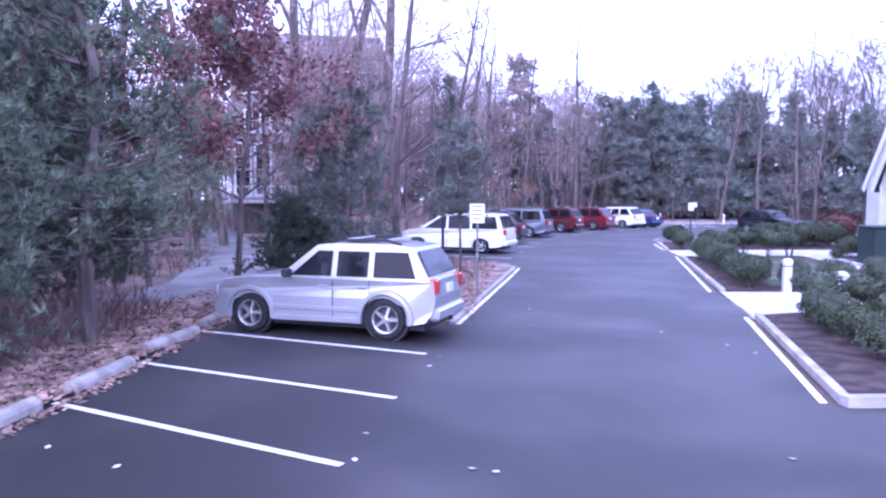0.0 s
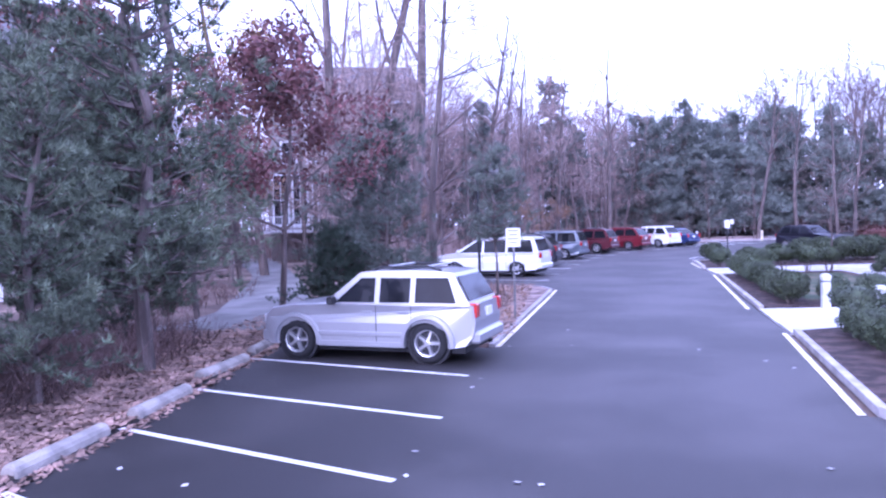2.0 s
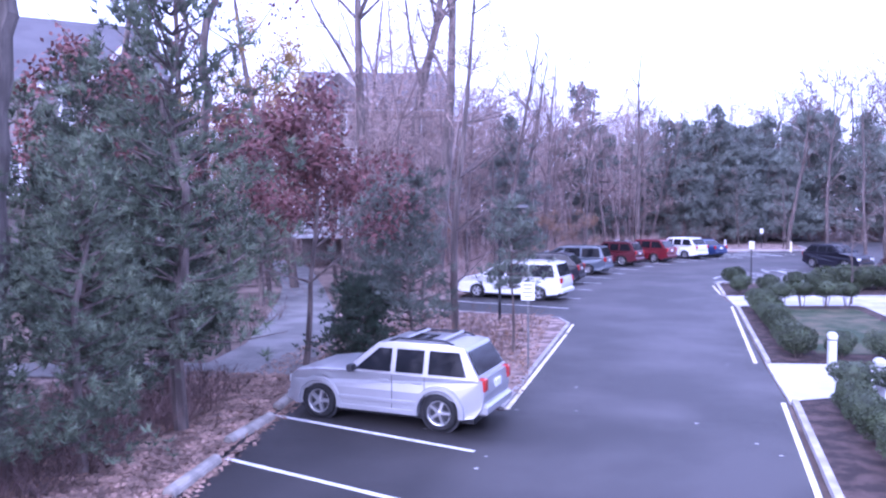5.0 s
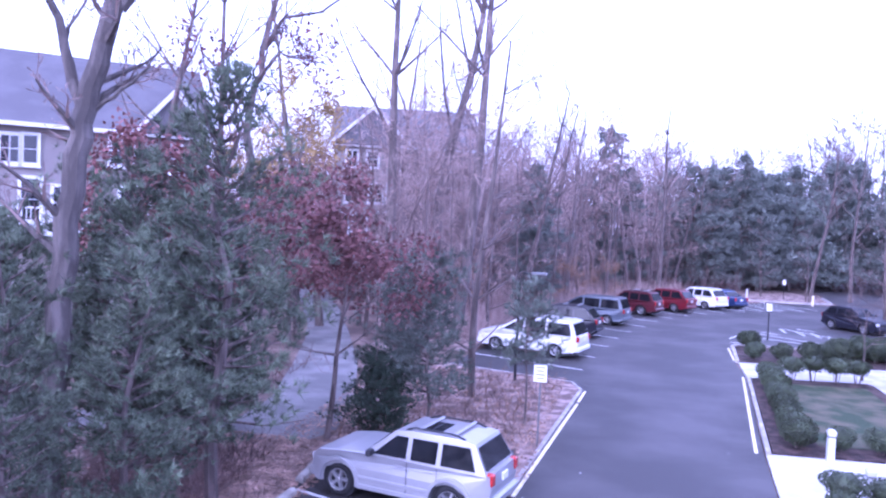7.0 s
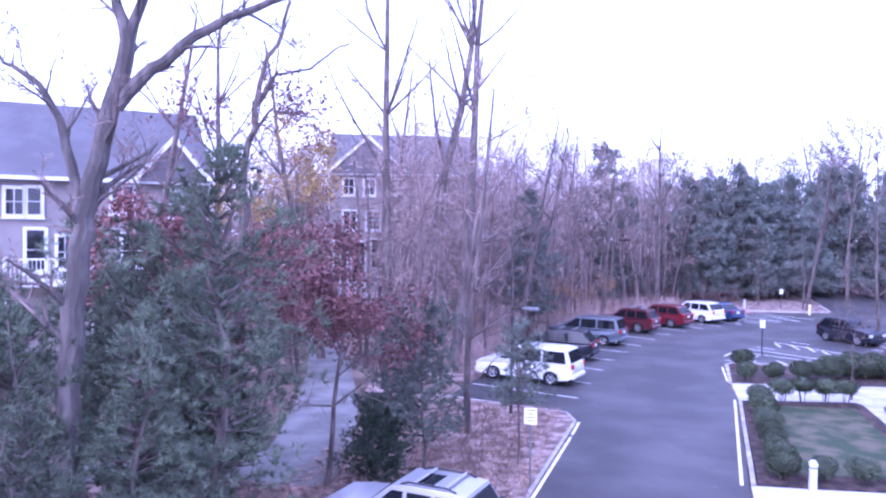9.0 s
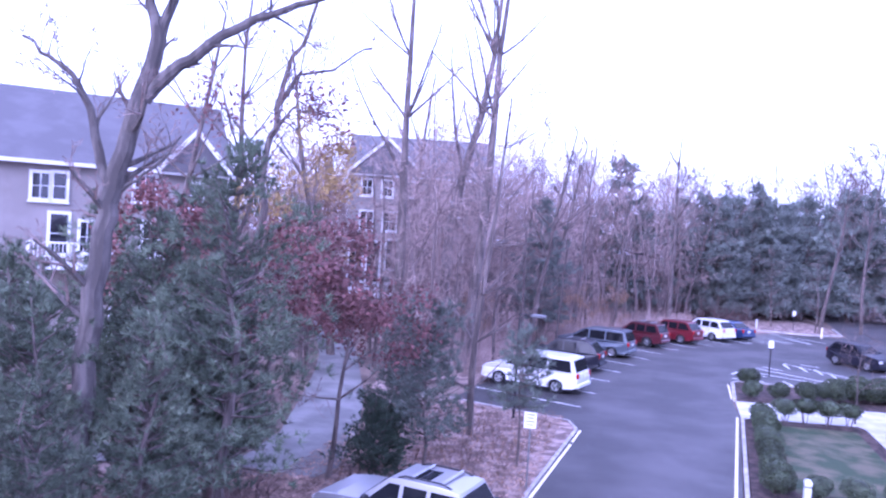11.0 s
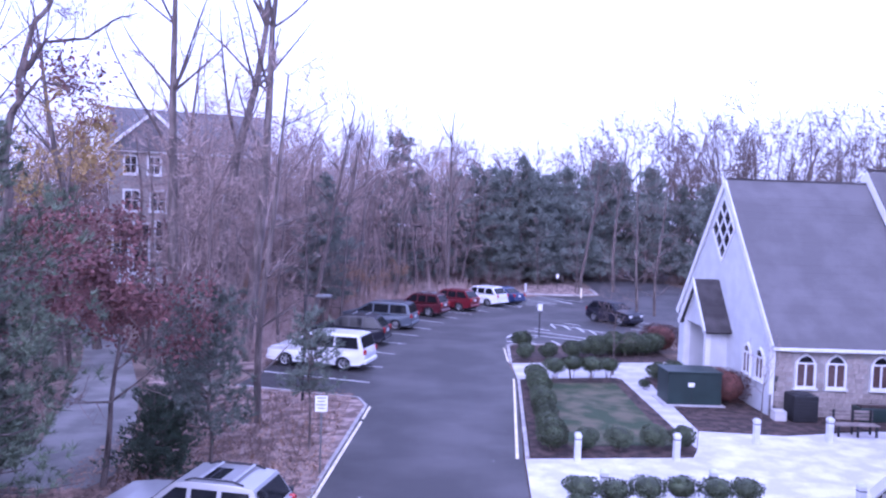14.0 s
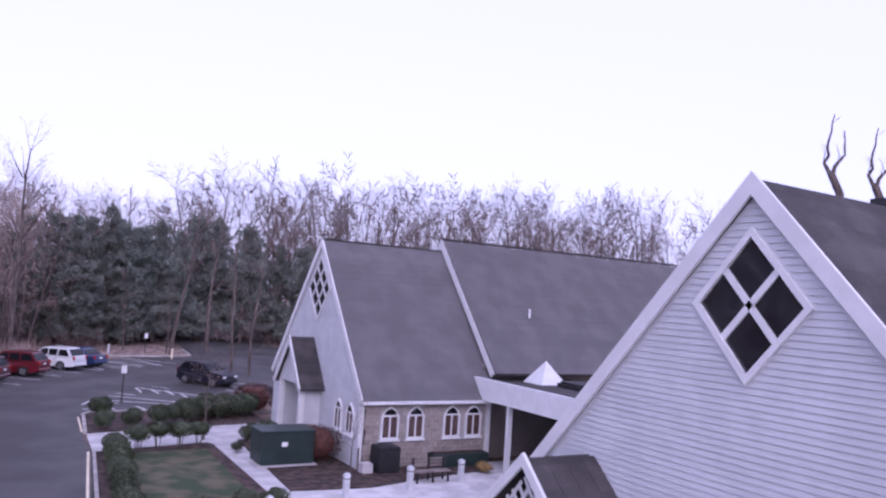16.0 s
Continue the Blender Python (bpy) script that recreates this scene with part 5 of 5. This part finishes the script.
m, tips = limbed_tree(21, [
    ([(-0.2, 0.0, -0.1), (0.0, 0.0, 4.0), (0.1, 0.05, 6.8), (0.15, 0.1, 9.6), (0.45, 0.2, 11.4), (0.75, 0.3, 12.8), (1.33, 0.5, 14.05), (1.6, 0.6, 15.6)], 0.2, 0.05, 14, 2.0),
    ([(0.48, 0.2, 11.5), (1.13, 0.4, 12.6), (2.28, 0.7, 12.82), (3.0, 0.93, 13.46), (3.72, 1.13, 13.8)], 0.085, 0.02, 10, 1.3),
    ([(0.3, 0.15, 10.5), (1.0, 0.35, 11.44), (1.8, 0.55, 11.3), (2.6, 0.76, 11.1)], 0.07, 0.02, 10, 1.2),
    ([(0.15, 0.1, 9.2), (-0.6, 0.0, 10.4), (-1.3, 0.1, 11.0), (-2.2, 0.2, 11.9)], 0.07, 0.02, 10, 1.4)])
oak_tips = [q for q, _, lv in tips if lv >= 2 and 8.0 < q.z < 12.6]
plant("oak_tree", "oak with bare top and clinging dry red leaves", "tree", (-9.9, 8.4), wood_parts(m, BARK) + [("foliage", leaf_cloud(oak_tips, 700, 0.1, 0.3, random.Random(3)), OAK_LEAF)], 0.0, 1.0)
for sd, x, y, hgt, n in ((23, -5.1, 4.7, 6.0, 4200), (24, -11.4, 5.4, 7.2, 6000), (25, -8.6, 7.4, 6.0, 2600)):
    m, tips = bare_tree(sd, hgt, 0.09, (0, 0), (9, 5, 3), 0.25, (0.7, 1.2), 0.42, 0.03, 0.12)
    pts = [q for q, _, lv in tips if lv >= 1 and q.z > 3.8]
    plant("oak_sapling", "young oak full of dry red-brown leaves", "tree", (x, y), wood_parts(m, BARK) + [("foliage", leaf_cloud(pts, n, 0.085, 0.2, random.Random(sd), 0.1), OAK_LEAF)], 0.0, 1.0, "red oaks", 0.0)

m, tips = bare_tree(27, 11.5, 0.12, (0, 0), (9, 5, 3), 0.4, (0.6, 1.1), 0.38, 0.05, 0.12)
pts = [q for q, _, lv in tips if lv >= 1 and q.z > 7.5]
plant("maple_tree", "slender tree still holding some yellow-brown leaves", "tree", (-12.4, 19.0), wood_parts(m, BARK) + [("foliage", leaf_cloud(pts, 2600, 0.1, 0.28, random.Random(28)), YELLOW_BLOOM)], 0.0, 1.0)

# tall slender hardwoods
TALL = []
for i in range(4):
    m, tips = bare_tree(300 + i, 20.0, 0.27, (random.Random(i).uniform(-0.06, 0.06), 0.02), (15, 6, 5, 3), 0.38, (0.45, 1.0), 0.28, 0.08, 0.09, twig=0.012, thin=0.5)
    TALL.append(wood_parts(m, BARK))
BROAD = []
for i in range(3):
    m, tips = bare_tree(330 + i, 11.5, 0.13, (0.02, 0.0), (30, 9, 6, 2), 0.10, (0.95, 1.4), 0.27, 0.035, 0.06, (8, 5, 3, 1, 1), 0.011, 0.36)
    BROAD.append(wood_parts(m, BARK))
for k, x, y, s in ((0, -8.7, 21.4, 1.15), (1, -7.9, 26.7, 1.3), (2, -5.8, 24.2, 1.2), (3, -13.5, 24.5, 0.9), (0, -17.5, 20.0, 0.95), (2, -12.5, 36, 0.9), (1, -3.4, 38.0, 0.72), (3, -1.6, 44, 0.74), (2, 1.2, 50.0, 0.7), (0, 5.8, 58.0, 0.86), (1, -16.5, 12.0, 0.8), (3, 0.2, 56.0, 0.72), (1, -3.6, 33.0, 0.72), (3, 19.5, 62, 0.7), (2, 24, 66, 0.7)):
    plant("bare_tree", "tall slender bare hardwood in the wood", "tree", (x, y), TALL[k], rng.uniform(0, 6.28), s, "tall bare trees")
for k, x, y, s in ((0, -2.35, 11.3, 1.08), (1, -8.0, 31.0, 0.95), (2, -3.6, 31.0, 0.85), (1, -13.4, 21.0, 0.75), (0, -2.6, 43.0, 0.85), (2, 2.0, 53.5, 0.85), (1, 19.6, 41.2, 1.0), (0, 22.4, 46.0, 1.0), (2, -6.0, 36.0, 0.9), (0, -1.0, 48.5, 0.85), (1, 5.0, 61.0, 0.9), (2, -10.0, 30.0, 0.9), (1, -5.6, 20.4, 0.6), (0, -11.0, 33.0, 0.95), (2, -11.0, 35.5, 1.0), (1, -9.0, 36.5, 0.95), (0, -6.6, 33.2, 0.9), (2, -18.6, 33.0, 1.0), (1, -9.6, 28.5, 0.8), (0, -4.6, 27.2, 0.8), (2, -5.0, 40.0, 1.0), (1, -7.6, 38.6, 1.0), (0, -2.0, 35.2, 0.75), (1, -10.2, 22.6, 0.95), (2, -11.8, 26.2, 1.05)):
    plant("bare_tree", "spreading bare tree with fine twigs", "tree", (x, y), BROAD[k], rng.uniform(0, 6.28), s, "spreading bare trees")
m, tips = bare_tree(360, 3.4, 0.045, (0, 0), (9, 5, 3), 0.3, (0.5, 0.9), 0.5, 0.08, 0.1)
sap = wood_parts(m, BARK)
for x, y, s in ((12.9, 21.6, 1.0), (-8.4, 19.0, 1.1), (-9.8, 24.2, 1.1), (16.9, 13.9, 0.72)):
    plant("sapling", "thin bare sapling with fine twigs", "tree", (x, y), sap, rng.uniform(0, 6), s, "bare saplings", 0.03)
for x, y in ((15.8, 65.6), (19.2, 62.4)):
    plant("bare_tree", "young bare tree on the far island", "tree", (x, y), BROAD[0], rng.uniform(0, 6), 0.62, "island trees", 0.06)

# far pines: dark, tall, in a clump beyond the car park
FAR_PINES = []
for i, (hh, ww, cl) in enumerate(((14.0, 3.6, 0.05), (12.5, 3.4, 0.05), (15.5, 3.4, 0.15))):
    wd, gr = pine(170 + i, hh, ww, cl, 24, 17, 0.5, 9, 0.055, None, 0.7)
    # crowns take the needle colour with haze mixed in
    FAR_PINES.append([("trunk", wd.data("trunk", BARK), BARK), ("crown", gr.data("crown", NEEDLE_HAZED), NEEDLE_HAZED)])
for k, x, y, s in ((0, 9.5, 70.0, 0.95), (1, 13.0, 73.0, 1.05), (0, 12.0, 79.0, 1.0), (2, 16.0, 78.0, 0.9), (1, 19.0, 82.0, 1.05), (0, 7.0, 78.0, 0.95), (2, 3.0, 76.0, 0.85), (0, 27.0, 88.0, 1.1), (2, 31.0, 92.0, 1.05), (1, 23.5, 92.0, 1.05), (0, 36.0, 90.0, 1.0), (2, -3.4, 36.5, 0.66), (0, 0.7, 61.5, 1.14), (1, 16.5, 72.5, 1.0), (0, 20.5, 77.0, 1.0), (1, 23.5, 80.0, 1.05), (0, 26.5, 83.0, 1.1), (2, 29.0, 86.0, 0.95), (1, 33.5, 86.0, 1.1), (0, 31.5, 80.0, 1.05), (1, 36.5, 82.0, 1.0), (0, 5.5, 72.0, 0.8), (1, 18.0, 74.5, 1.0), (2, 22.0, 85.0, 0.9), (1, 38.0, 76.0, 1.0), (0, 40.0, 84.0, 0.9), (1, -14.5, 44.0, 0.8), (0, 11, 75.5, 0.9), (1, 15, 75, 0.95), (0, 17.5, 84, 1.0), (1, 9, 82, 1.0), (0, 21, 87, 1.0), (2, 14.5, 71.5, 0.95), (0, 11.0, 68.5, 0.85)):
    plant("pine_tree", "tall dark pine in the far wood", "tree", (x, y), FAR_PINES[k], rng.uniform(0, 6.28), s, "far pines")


# the far wood: bare trees past counting, and brushwood under them
def far_wood(spots, seed, kinds, mats):
    """Many bare trees as one mesh, trunks and twigs in two materials."""
    r = random.Random(seed)
    bank = []
    for a, b in kinds:
        bank.append((np.array([tuple(v) for v in a.v] + [tuple(v) for v in b.v]), a.f + [tuple(q + a.n for q in face) for face in b.f], [0] * len(a.f) + [1] * len(b.f)))
    verts, faces, which, base = [], [], [], 0
    for x, y, s in spots:
        v, f, k = bank[r.randrange(len(bank))]
        a = r.uniform(0, 6.28)
        rot = np.array([[math.cos(a), -math.sin(a), 0], [math.sin(a), math.cos(a), 0], [0, 0, 1]])
        verts.append((v @ rot.T) * s + (x, y, 0))
        faces += [tuple(i + base for i in q) for q in f]
        which += k
        base += len(v)
    me = bpy.data.meshes.new("far_wood")
    me.from_pydata(np.concatenate(verts).tolist(), [], faces)
    for mat in mats:
        me.materials.append(mat)
    me.polygons.foreach_set("material_index", which)
    me.update()
    return me


near_kinds = [bare_tree(400 + i, 15.0, 0.11, (random.Random(i).uniform(-0.06, 0.06), 0.02), (24, 9, 7), 0.10, (0.8, 1.3), 0.25, 0.04, 0.12, (5, 3, 1, 1), 0.017, 0.4)[0] for i in range(4)]
far_kinds = [bare_tree(420 + i, 15.0, 0.17, (random.Random(i).uniform(-0.06, 0.06), 0.02), (20, 9, 8), 0.2, (0.5, 1.1), 0.33, 0.05, 0.14, (5, 3, 1, 1), 0.027, 0.5)[0] for i in range(4)]
r2 = random.Random(77)
spots = []
while len(spots) < 330:
    x, y = r2.uniform(-48, 90), r2.uniform(20, 125)
    if y > 84 + 0.1 * abs(x - 20) or (x < -14 and y > 46) or (x > 40 and y > 62) or (x < -3 and 42 < y and y > 40 - x) or (x > 52 and y > 20):
        if not (-28 < x < -2 and 38 < y < 58) and not (x < -22 and y < 32):
            spots.append((x, y, r2.uniform(0.85, 1.15) * min(1.4, math.hypot(x - 3, y + 15) * (0.0112 if x > 34 else 0.0088))))
tagged(part("far_wood", far_wood(spots, 5, far_kinds, (BARK, TWIG_GREY)), None), "hazy grey-brown bare woodland closing the view", "wood", kind="stuff")
spots = []
r2 = random.Random(79)
while len(spots) < 330:
    x = r2.uniform(-34, 10)
    y = r2.uniform(14, 74)
    edge = -6.5 if y < 22 else -5.5 + 0.012 * max(0, y - 24) ** 1.9
    on_path = abs((x + 7.5) + 0.42 * (y - 10)) < 2.4 and y < 46
    sight = abs(x - (1.85 - 0.364 * (y + 12.4))) < 1.7
    if x < edge and not on_path and not sight and not (-34 < x < -9 and y < 24) and not (x < -13 and y < 30) and not (-24 < x < -3 and 37 < y < 55 and y > 37 + 0.33 * (x + 20)):
        spots.append((x, y, r2.uniform(0.6, 1.1)))
# twigs here wear the brightened colour that stands in for haze
tagged(part("near_wood", far_wood(spots, 6, near_kinds, (TWIG_GREY, TWIG_HAZED)), None), "thin bare trees of the wood beside the car park", "wood", kind="stuff")


def brush(boxes, n, seed, tall, mat, name, label):
    """Thin upright stems and twigs."""
    r = random.Random(seed)
    m = Mesh()
    for _ in range(n):
        x0, y0, x1, y1 = r.choice(boxes)
        p = Vector((r.uniform(x0, x1), r.uniform(y0, y1), 0))
        h = tall * r.uniform(0.3, 1.2)
        d = Vector((r.gauss(0, 0.7), r.gauss(0, 0.7), 1)).normalized()
        w = Vector((r.gauss(0, 1), r.gauss(0, 1), 0)).normalized() * (0.010 + 0.004 * tall)
        m.add([p - w, p + w, p + d * h], [(0, 1, 2)])
        for _ in range(9):
            q = p + d * h * r.uniform(0.3, 0.9)
            e = (d + Vector((r.gauss(0, 0.9), r.gauss(0, 0.9), 0.2))).normalized()
            m.add([q - w * 0.5, q + w * 0.5, q + e * h * r.uniform(0.2, 0.5)], [(0, 1, 2)])
    tagged(part(name, m, mat), label, "undergrowth", kind="stuff")


brush([(-24, -12, -9, 2), (-9, -12, -5.9, 1.5), (-9, -4, -5.7, 3), (-14, 7, -9.5, 14), (-8, -10, -5.7, 2)], 3300, 1, 0.9, BRUSH, "undergrowth", "bare brown brush under the pines")
# same haze-brightened twig colour on this brush
brush([(-9.5, 22, -4.5, 36), (-6, 36, 0, 46), (-2, 46, 8, 62), (-12, 30, -6, 46)], 4200, 2, 1.7, TWIG_HAZED, "undergrowth", "tangled bare brush behind the parked cars")
brush([(-6, 62, 14, 84), (14, 78, 40, 100), (34, 60, 70, 110), (-40, 36, -10, 60)], 5200, 3, 2.6, BRUSH, "undergrowth", "far bare brush below the trees")
brush([(-4.8, 4.5, 0.0, 15)], 700, 8, 0.5, BRUSH, "undergrowth", "low bare brush among the island pines")
brush([(-4.8, 4, 0.4, 16)], 420, 4, 0.5, BEECH_LEAF, "dry_grass", "tufts of dry tan grass on the island")
m, tips = bare_tree(23, 7.0, 0.09, (0, 0), (9, 5, 3), 0.25, (0.7, 1.2), 0.42, 0.03, 0.12)
pts = [q for q, _, lv in tips if lv >= 1 and q.z > 1.0]
tan = wood_parts(m, BARK) + [("foliage", leaf_cloud(pts, 1500, 0.1, 0.3, random.Random(9)).data("foliage", BEECH_LEAF), BEECH_LEAF)]
for x, y, s in ((-5.6, 28.0, 0.5), (-3.0, 37.5, 0.5), (-1.0, 41.5, 0.45), (-18.0, 31.5, 1.4), (-7.0, 31.0, 0.45), (1.0, 46.0, 0.45)):
    plant("beech_tree", "small beech holding faded tan leaves", "tree", (x, y), tan, rng.uniform(0, 6), s, "tan beeches")
# fallen leaves
r3 = random.Random(12)
m = Mesh()
for _ in range(36000):
    pick = r3.random()
    if pick < 0.72:
        y = r3.uniform(-11, 4.5)
        edge = -3.95 if y < -4 else -3.95 - 0.09 * (y + 4) if y < 3 else -4.8
        x, z = edge + 0.06 - abs(r3.gauss(0, 2.0)), 0.02
    elif pick < 0.75:
        y = r3.uniform(-9, 3)
        edge = -3.78 if y < -4 else -3.78 - 0.09 * (y + 4)
        x, z = edge + abs(r3.gauss(0, 0.1)) - 0.02, -0.008
    else:
        x, y, z = r3.uniform(-6.5, 0.6), r3.uniform(3.2, 16), 0.062
    a = r3.uniform(0, 6.28)
    s = r3.uniform(0.03, 0.075)
    u, v = Vector((math.cos(a), math.sin(a), r3.uniform(-0.2, 0.5))) * s, Vector((-math.sin(a), math.cos(a), r3.uniform(-0.2, 0.5))) * s * 0.6
    c = Vector((x, y, z + 0.02))
    m.add([c - u, c + v, c + u, c - v], [(0, 1, 2, 3)])
tagged(part("fallen_leaves", m, LEAF), "curled brown leaves on the bank and island", "leaves", kind="stuff")
m = Mesh()
for _ in range(26):
    c = Vector((r3.uniform(-3.5, 6), r3.uniform(-8, 8), 0.016))
    a = r3.uniform(0, 6.28)
    u, v = Vector((math.cos(a), math.sin(a), 0.1)) * 0.05, Vector((-math.sin(a), math.cos(a), 0.1)) * 0.035
    m.add([c - u, c + v, c + u, c - v], [(0, 1, 2, 3)])
tagged(part("stray_leaves", m, CONCRETE), "a few pale stray leaves on the asphalt", "leaves", kind="stuff")

# ---- court furniture ----
post_mesh = Mesh().loft([[(-w, -w, z), (w, -w, z), (w, w, z), (-w, w, z)] for w, z in ((0.095, 0.0), (0.095, 0.78), (0.11, 0.785), (0.11, 0.83), (0.06, 0.90))]).data("shaft", BOLLARD)
band = Mesh().loft([[(-w, -w, z), (w, -w, z), (w, w, z), (-w, w, z)] for w, z in ((0.10, 0.68), (0.10, 0.72))]).data("band", STEEL)
for x, y in ((8.4, 8.1), (11.65, 8.35), (15.2, 10.5), (20.7, 11.5), (15.15, 4.0), (8.4, 4.6), (11.5, 4.85), (18.05, 10.95)):
    b = thing("bollard", "pale square bollard light on the court", "bollard", "bollards")
    part("shaft", post_mesh, BOLLARD, b)
    part("band", band, STEEL, b)
    b.matrix_world = pose(x, y, 0.02)
tr = thing("transformer_cabinet", "dark green steel utility cabinet on a pad", "utility box")
part("pad", Mesh().box(13.55, 15.5, 0.03, 16.1, 17.2, 0.1), CONCRETE, tr)
part("cabinet", Mesh().box(13.7, 15.62, 0.1, 15.95, 17.05, 1.42, bevel=0.03), UTILITY_GREEN, tr)
part("lid", Mesh().box(13.65, 15.57, 1.42, 16.0, 17.1, 1.49, bevel=0.02), UTILITY_GREEN, tr)
part("notice", Mesh().box(14.55, 15.6, 0.85, 14.8, 15.618, 1.02), SIGN_WHITE, tr, "small white notice")
part("door_seam", Mesh().box(14.69, 15.605, 0.14, 14.71, 15.618, 0.8), BLACK_PLASTIC, tr)
ac = thing("air_conditioner", "dark box-shaped cooling unit by the wall", "air conditioner")
part("casing", Mesh().box(17.95, 13.4, 0.05, 18.9, 14.25, 1.1, bevel=0.03), IRON, ac)
part("fan_grille", Mesh().lathe([(0.36, 1.05), (0.36, 1.09), (0.30, 1.10)], Matrix.Translation((18.42, 13.83, 0.05)), 18), BLACK_PLASTIC, ac)
for i in range(7):
    part("louvre", Mesh().box(17.99, 13.38, 0.15 + i * 0.12, 18.86, 13.4, 0.19 + i * 0.12), BLACK_PLASTIC, ac)
tagged(part("stone_block", Mesh().box(17.3, 13.55, 0.03, 17.75, 14.0, 0.45, bevel=0.03), CONCRETE), "pale stone block beside the cooling unit", "stone block")
bench = thing("bench", "weathered slatted bench on dark iron legs", "bench")
for i in range(4):
    part("seat_slat", Mesh().box(18.65, 11.6 + i * 0.12, 0.44, 20.3, 11.7 + i * 0.12, 0.48), WOOD_BENCH, bench)
for i in range(3):
    part("back_slat", Mesh().box(18.65, 12.11, 0.56 + i * 0.13, 20.3, 12.15, 0.65 + i * 0.13), WOOD_BENCH, bench)
for x in (18.78, 19.5, 20.2):
    part("leg", Mesh().box(x - 0.03, 11.63, 0.02, x + 0.03, 11.70, 0.44), IRON, bench)
    part("leg", Mesh().box(x - 0.03, 12.04, 0.02, x + 0.03, 12.11, 0.95), IRON, bench)
planter = thing("planter", "long low greenish stone planter under the windows", "planter")
part("trough", Mesh().box(20.8, 13.75, 0.03, 23.6, 14.4, 0.6, bevel=0.04), UTILITY_GREEN, planter)
part("soil", Mesh().box(20.9, 13.85, 0.6, 23.5, 14.3, 0.63), MULCH, planter)

# ---- signs, lamp and post on the island ----
s1 = thing("parking_sign", "white parking notice on a thin steel post", "sign")
part("post", Mesh().box(0.48, 6.22, 0.0, 0.53, 6.26, 2.25), STEEL, s1)
plate = part("plate", Mesh().box(0.32, 6.18, 1.85, 0.68, 6.205, 2.32, bevel=0.008), SIGN_WHITE, s1)
for i, w in enumerate((0.26, 0.22, 0.28, 0.2)):
    part("text_bar", Mesh().box(0.5 - w / 2, 6.172, 2.24 - i * 0.1, 0.5 + w / 2, 6.179, 2.275 - i * 0.1), SIGN_INK, plate)
lamp = thing("lamp_post", "thin dark lamp post with a small flat head", "lamp")
part("pole", Mesh().tube([(-1.3, 14.6, 0), (-1.3, 14.6, 4.3)], [0.06, 0.045], 8), IRON, lamp)
part("arm", Mesh().box(-1.3, 14.56, 4.22, -0.7, 14.64, 4.3), IRON, lamp)
part("head", Mesh().box(-0.85, 14.4, 4.2, -0.25, 14.8, 4.32, bevel=0.03), STEEL, lamp)
st = thing("standpipe", "dark rusty iron post at the island's corner", "post")
part("shaft", Mesh().tube([(0.22, 2.6, 0), (0.24, 2.6, 0.55), (0.21, 2.59, 0.86)], [0.05, 0.045, 0.05], 8), IRON, st)
part("cap", Mesh().box(0.11, 2.5, 0.80, 0.33, 2.68, 0.95, bevel=0.03), IRON, st)
for x, y, z, lab in ((11.0, 33.2, 2.1, "small white bay sign on a post"), (17.4, 63.0, 1.9, "small white sign on the far island")):
    s2 = thing("bay_sign", lab, "sign", "bay signs")
    part("post", Mesh().box(x - 0.03, y, 0, x + 0.03, y + 0.05, z), IRON, s2)
    part("plate", Mesh().box(x - 0.15, y - 0.03, z - 0.4, x + 0.15, y, z + 0.05), SIGN_WHITE, s2)
for x, y in ((19.0, 58.6), (14.0, 62.0)):
    s3 = thing("yellow_post", "short pale marker post by the far island", "post", "marker posts")
    part("shaft", Mesh().tube([(x, y, 0), (x, y, 0.95)], [0.1, 0.1], 8), YELLOW if x > 15 else BOLLARD, s3)
# a light pole and a fence-like white house end deep in the wood
fl = thing("lamp_post", "dark twin lamp post far behind the cars", "lamp")
part("pole", Mesh().tube([(2.6, 60, 0), (2.6, 60, 6.4)], [0.09, 0.07], 8), IRON, fl)
part("head", Mesh().box(2.1, 59.8, 6.3, 3.5, 60.2, 6.5), IRON, fl)
# stones of the church's side wall
stones = [Mesh().box(0, -0.03, 0, w, 0.0, h, bevel=0.012).data("stone", STONE) for w, h in ((0.34, 0.18), (0.26, 0.18), (0.42, 0.18), (0.3, 0.18))]
side = [o for o in church.children if o.name.startswith("side_wall")][0]
widths = (0.34, 0.26, 0.42, 0.3)
z = 0.04
row = 0
while z < 2.6:
    x = CX + 0.02 - (0.1 if row % 2 else 0)
    while x < 23.75:
        k = r3.randrange(4)
        blocked = any(abs(x + widths[k] / 2 - wx) < 0.43 + widths[k] / 2 and 0.97 < z < 2.5 for wx in (18.85, 20.1, 21.95, 23.1))
        if not blocked and x > CX - 0.01 and x + widths[k] < 23.8:
            o = new("stone", stones[k])
            o.parent = side
            o.location = (x, CS - 0.002, z)
        x += widths[k] + 0.02
    z += 0.2
    row += 1
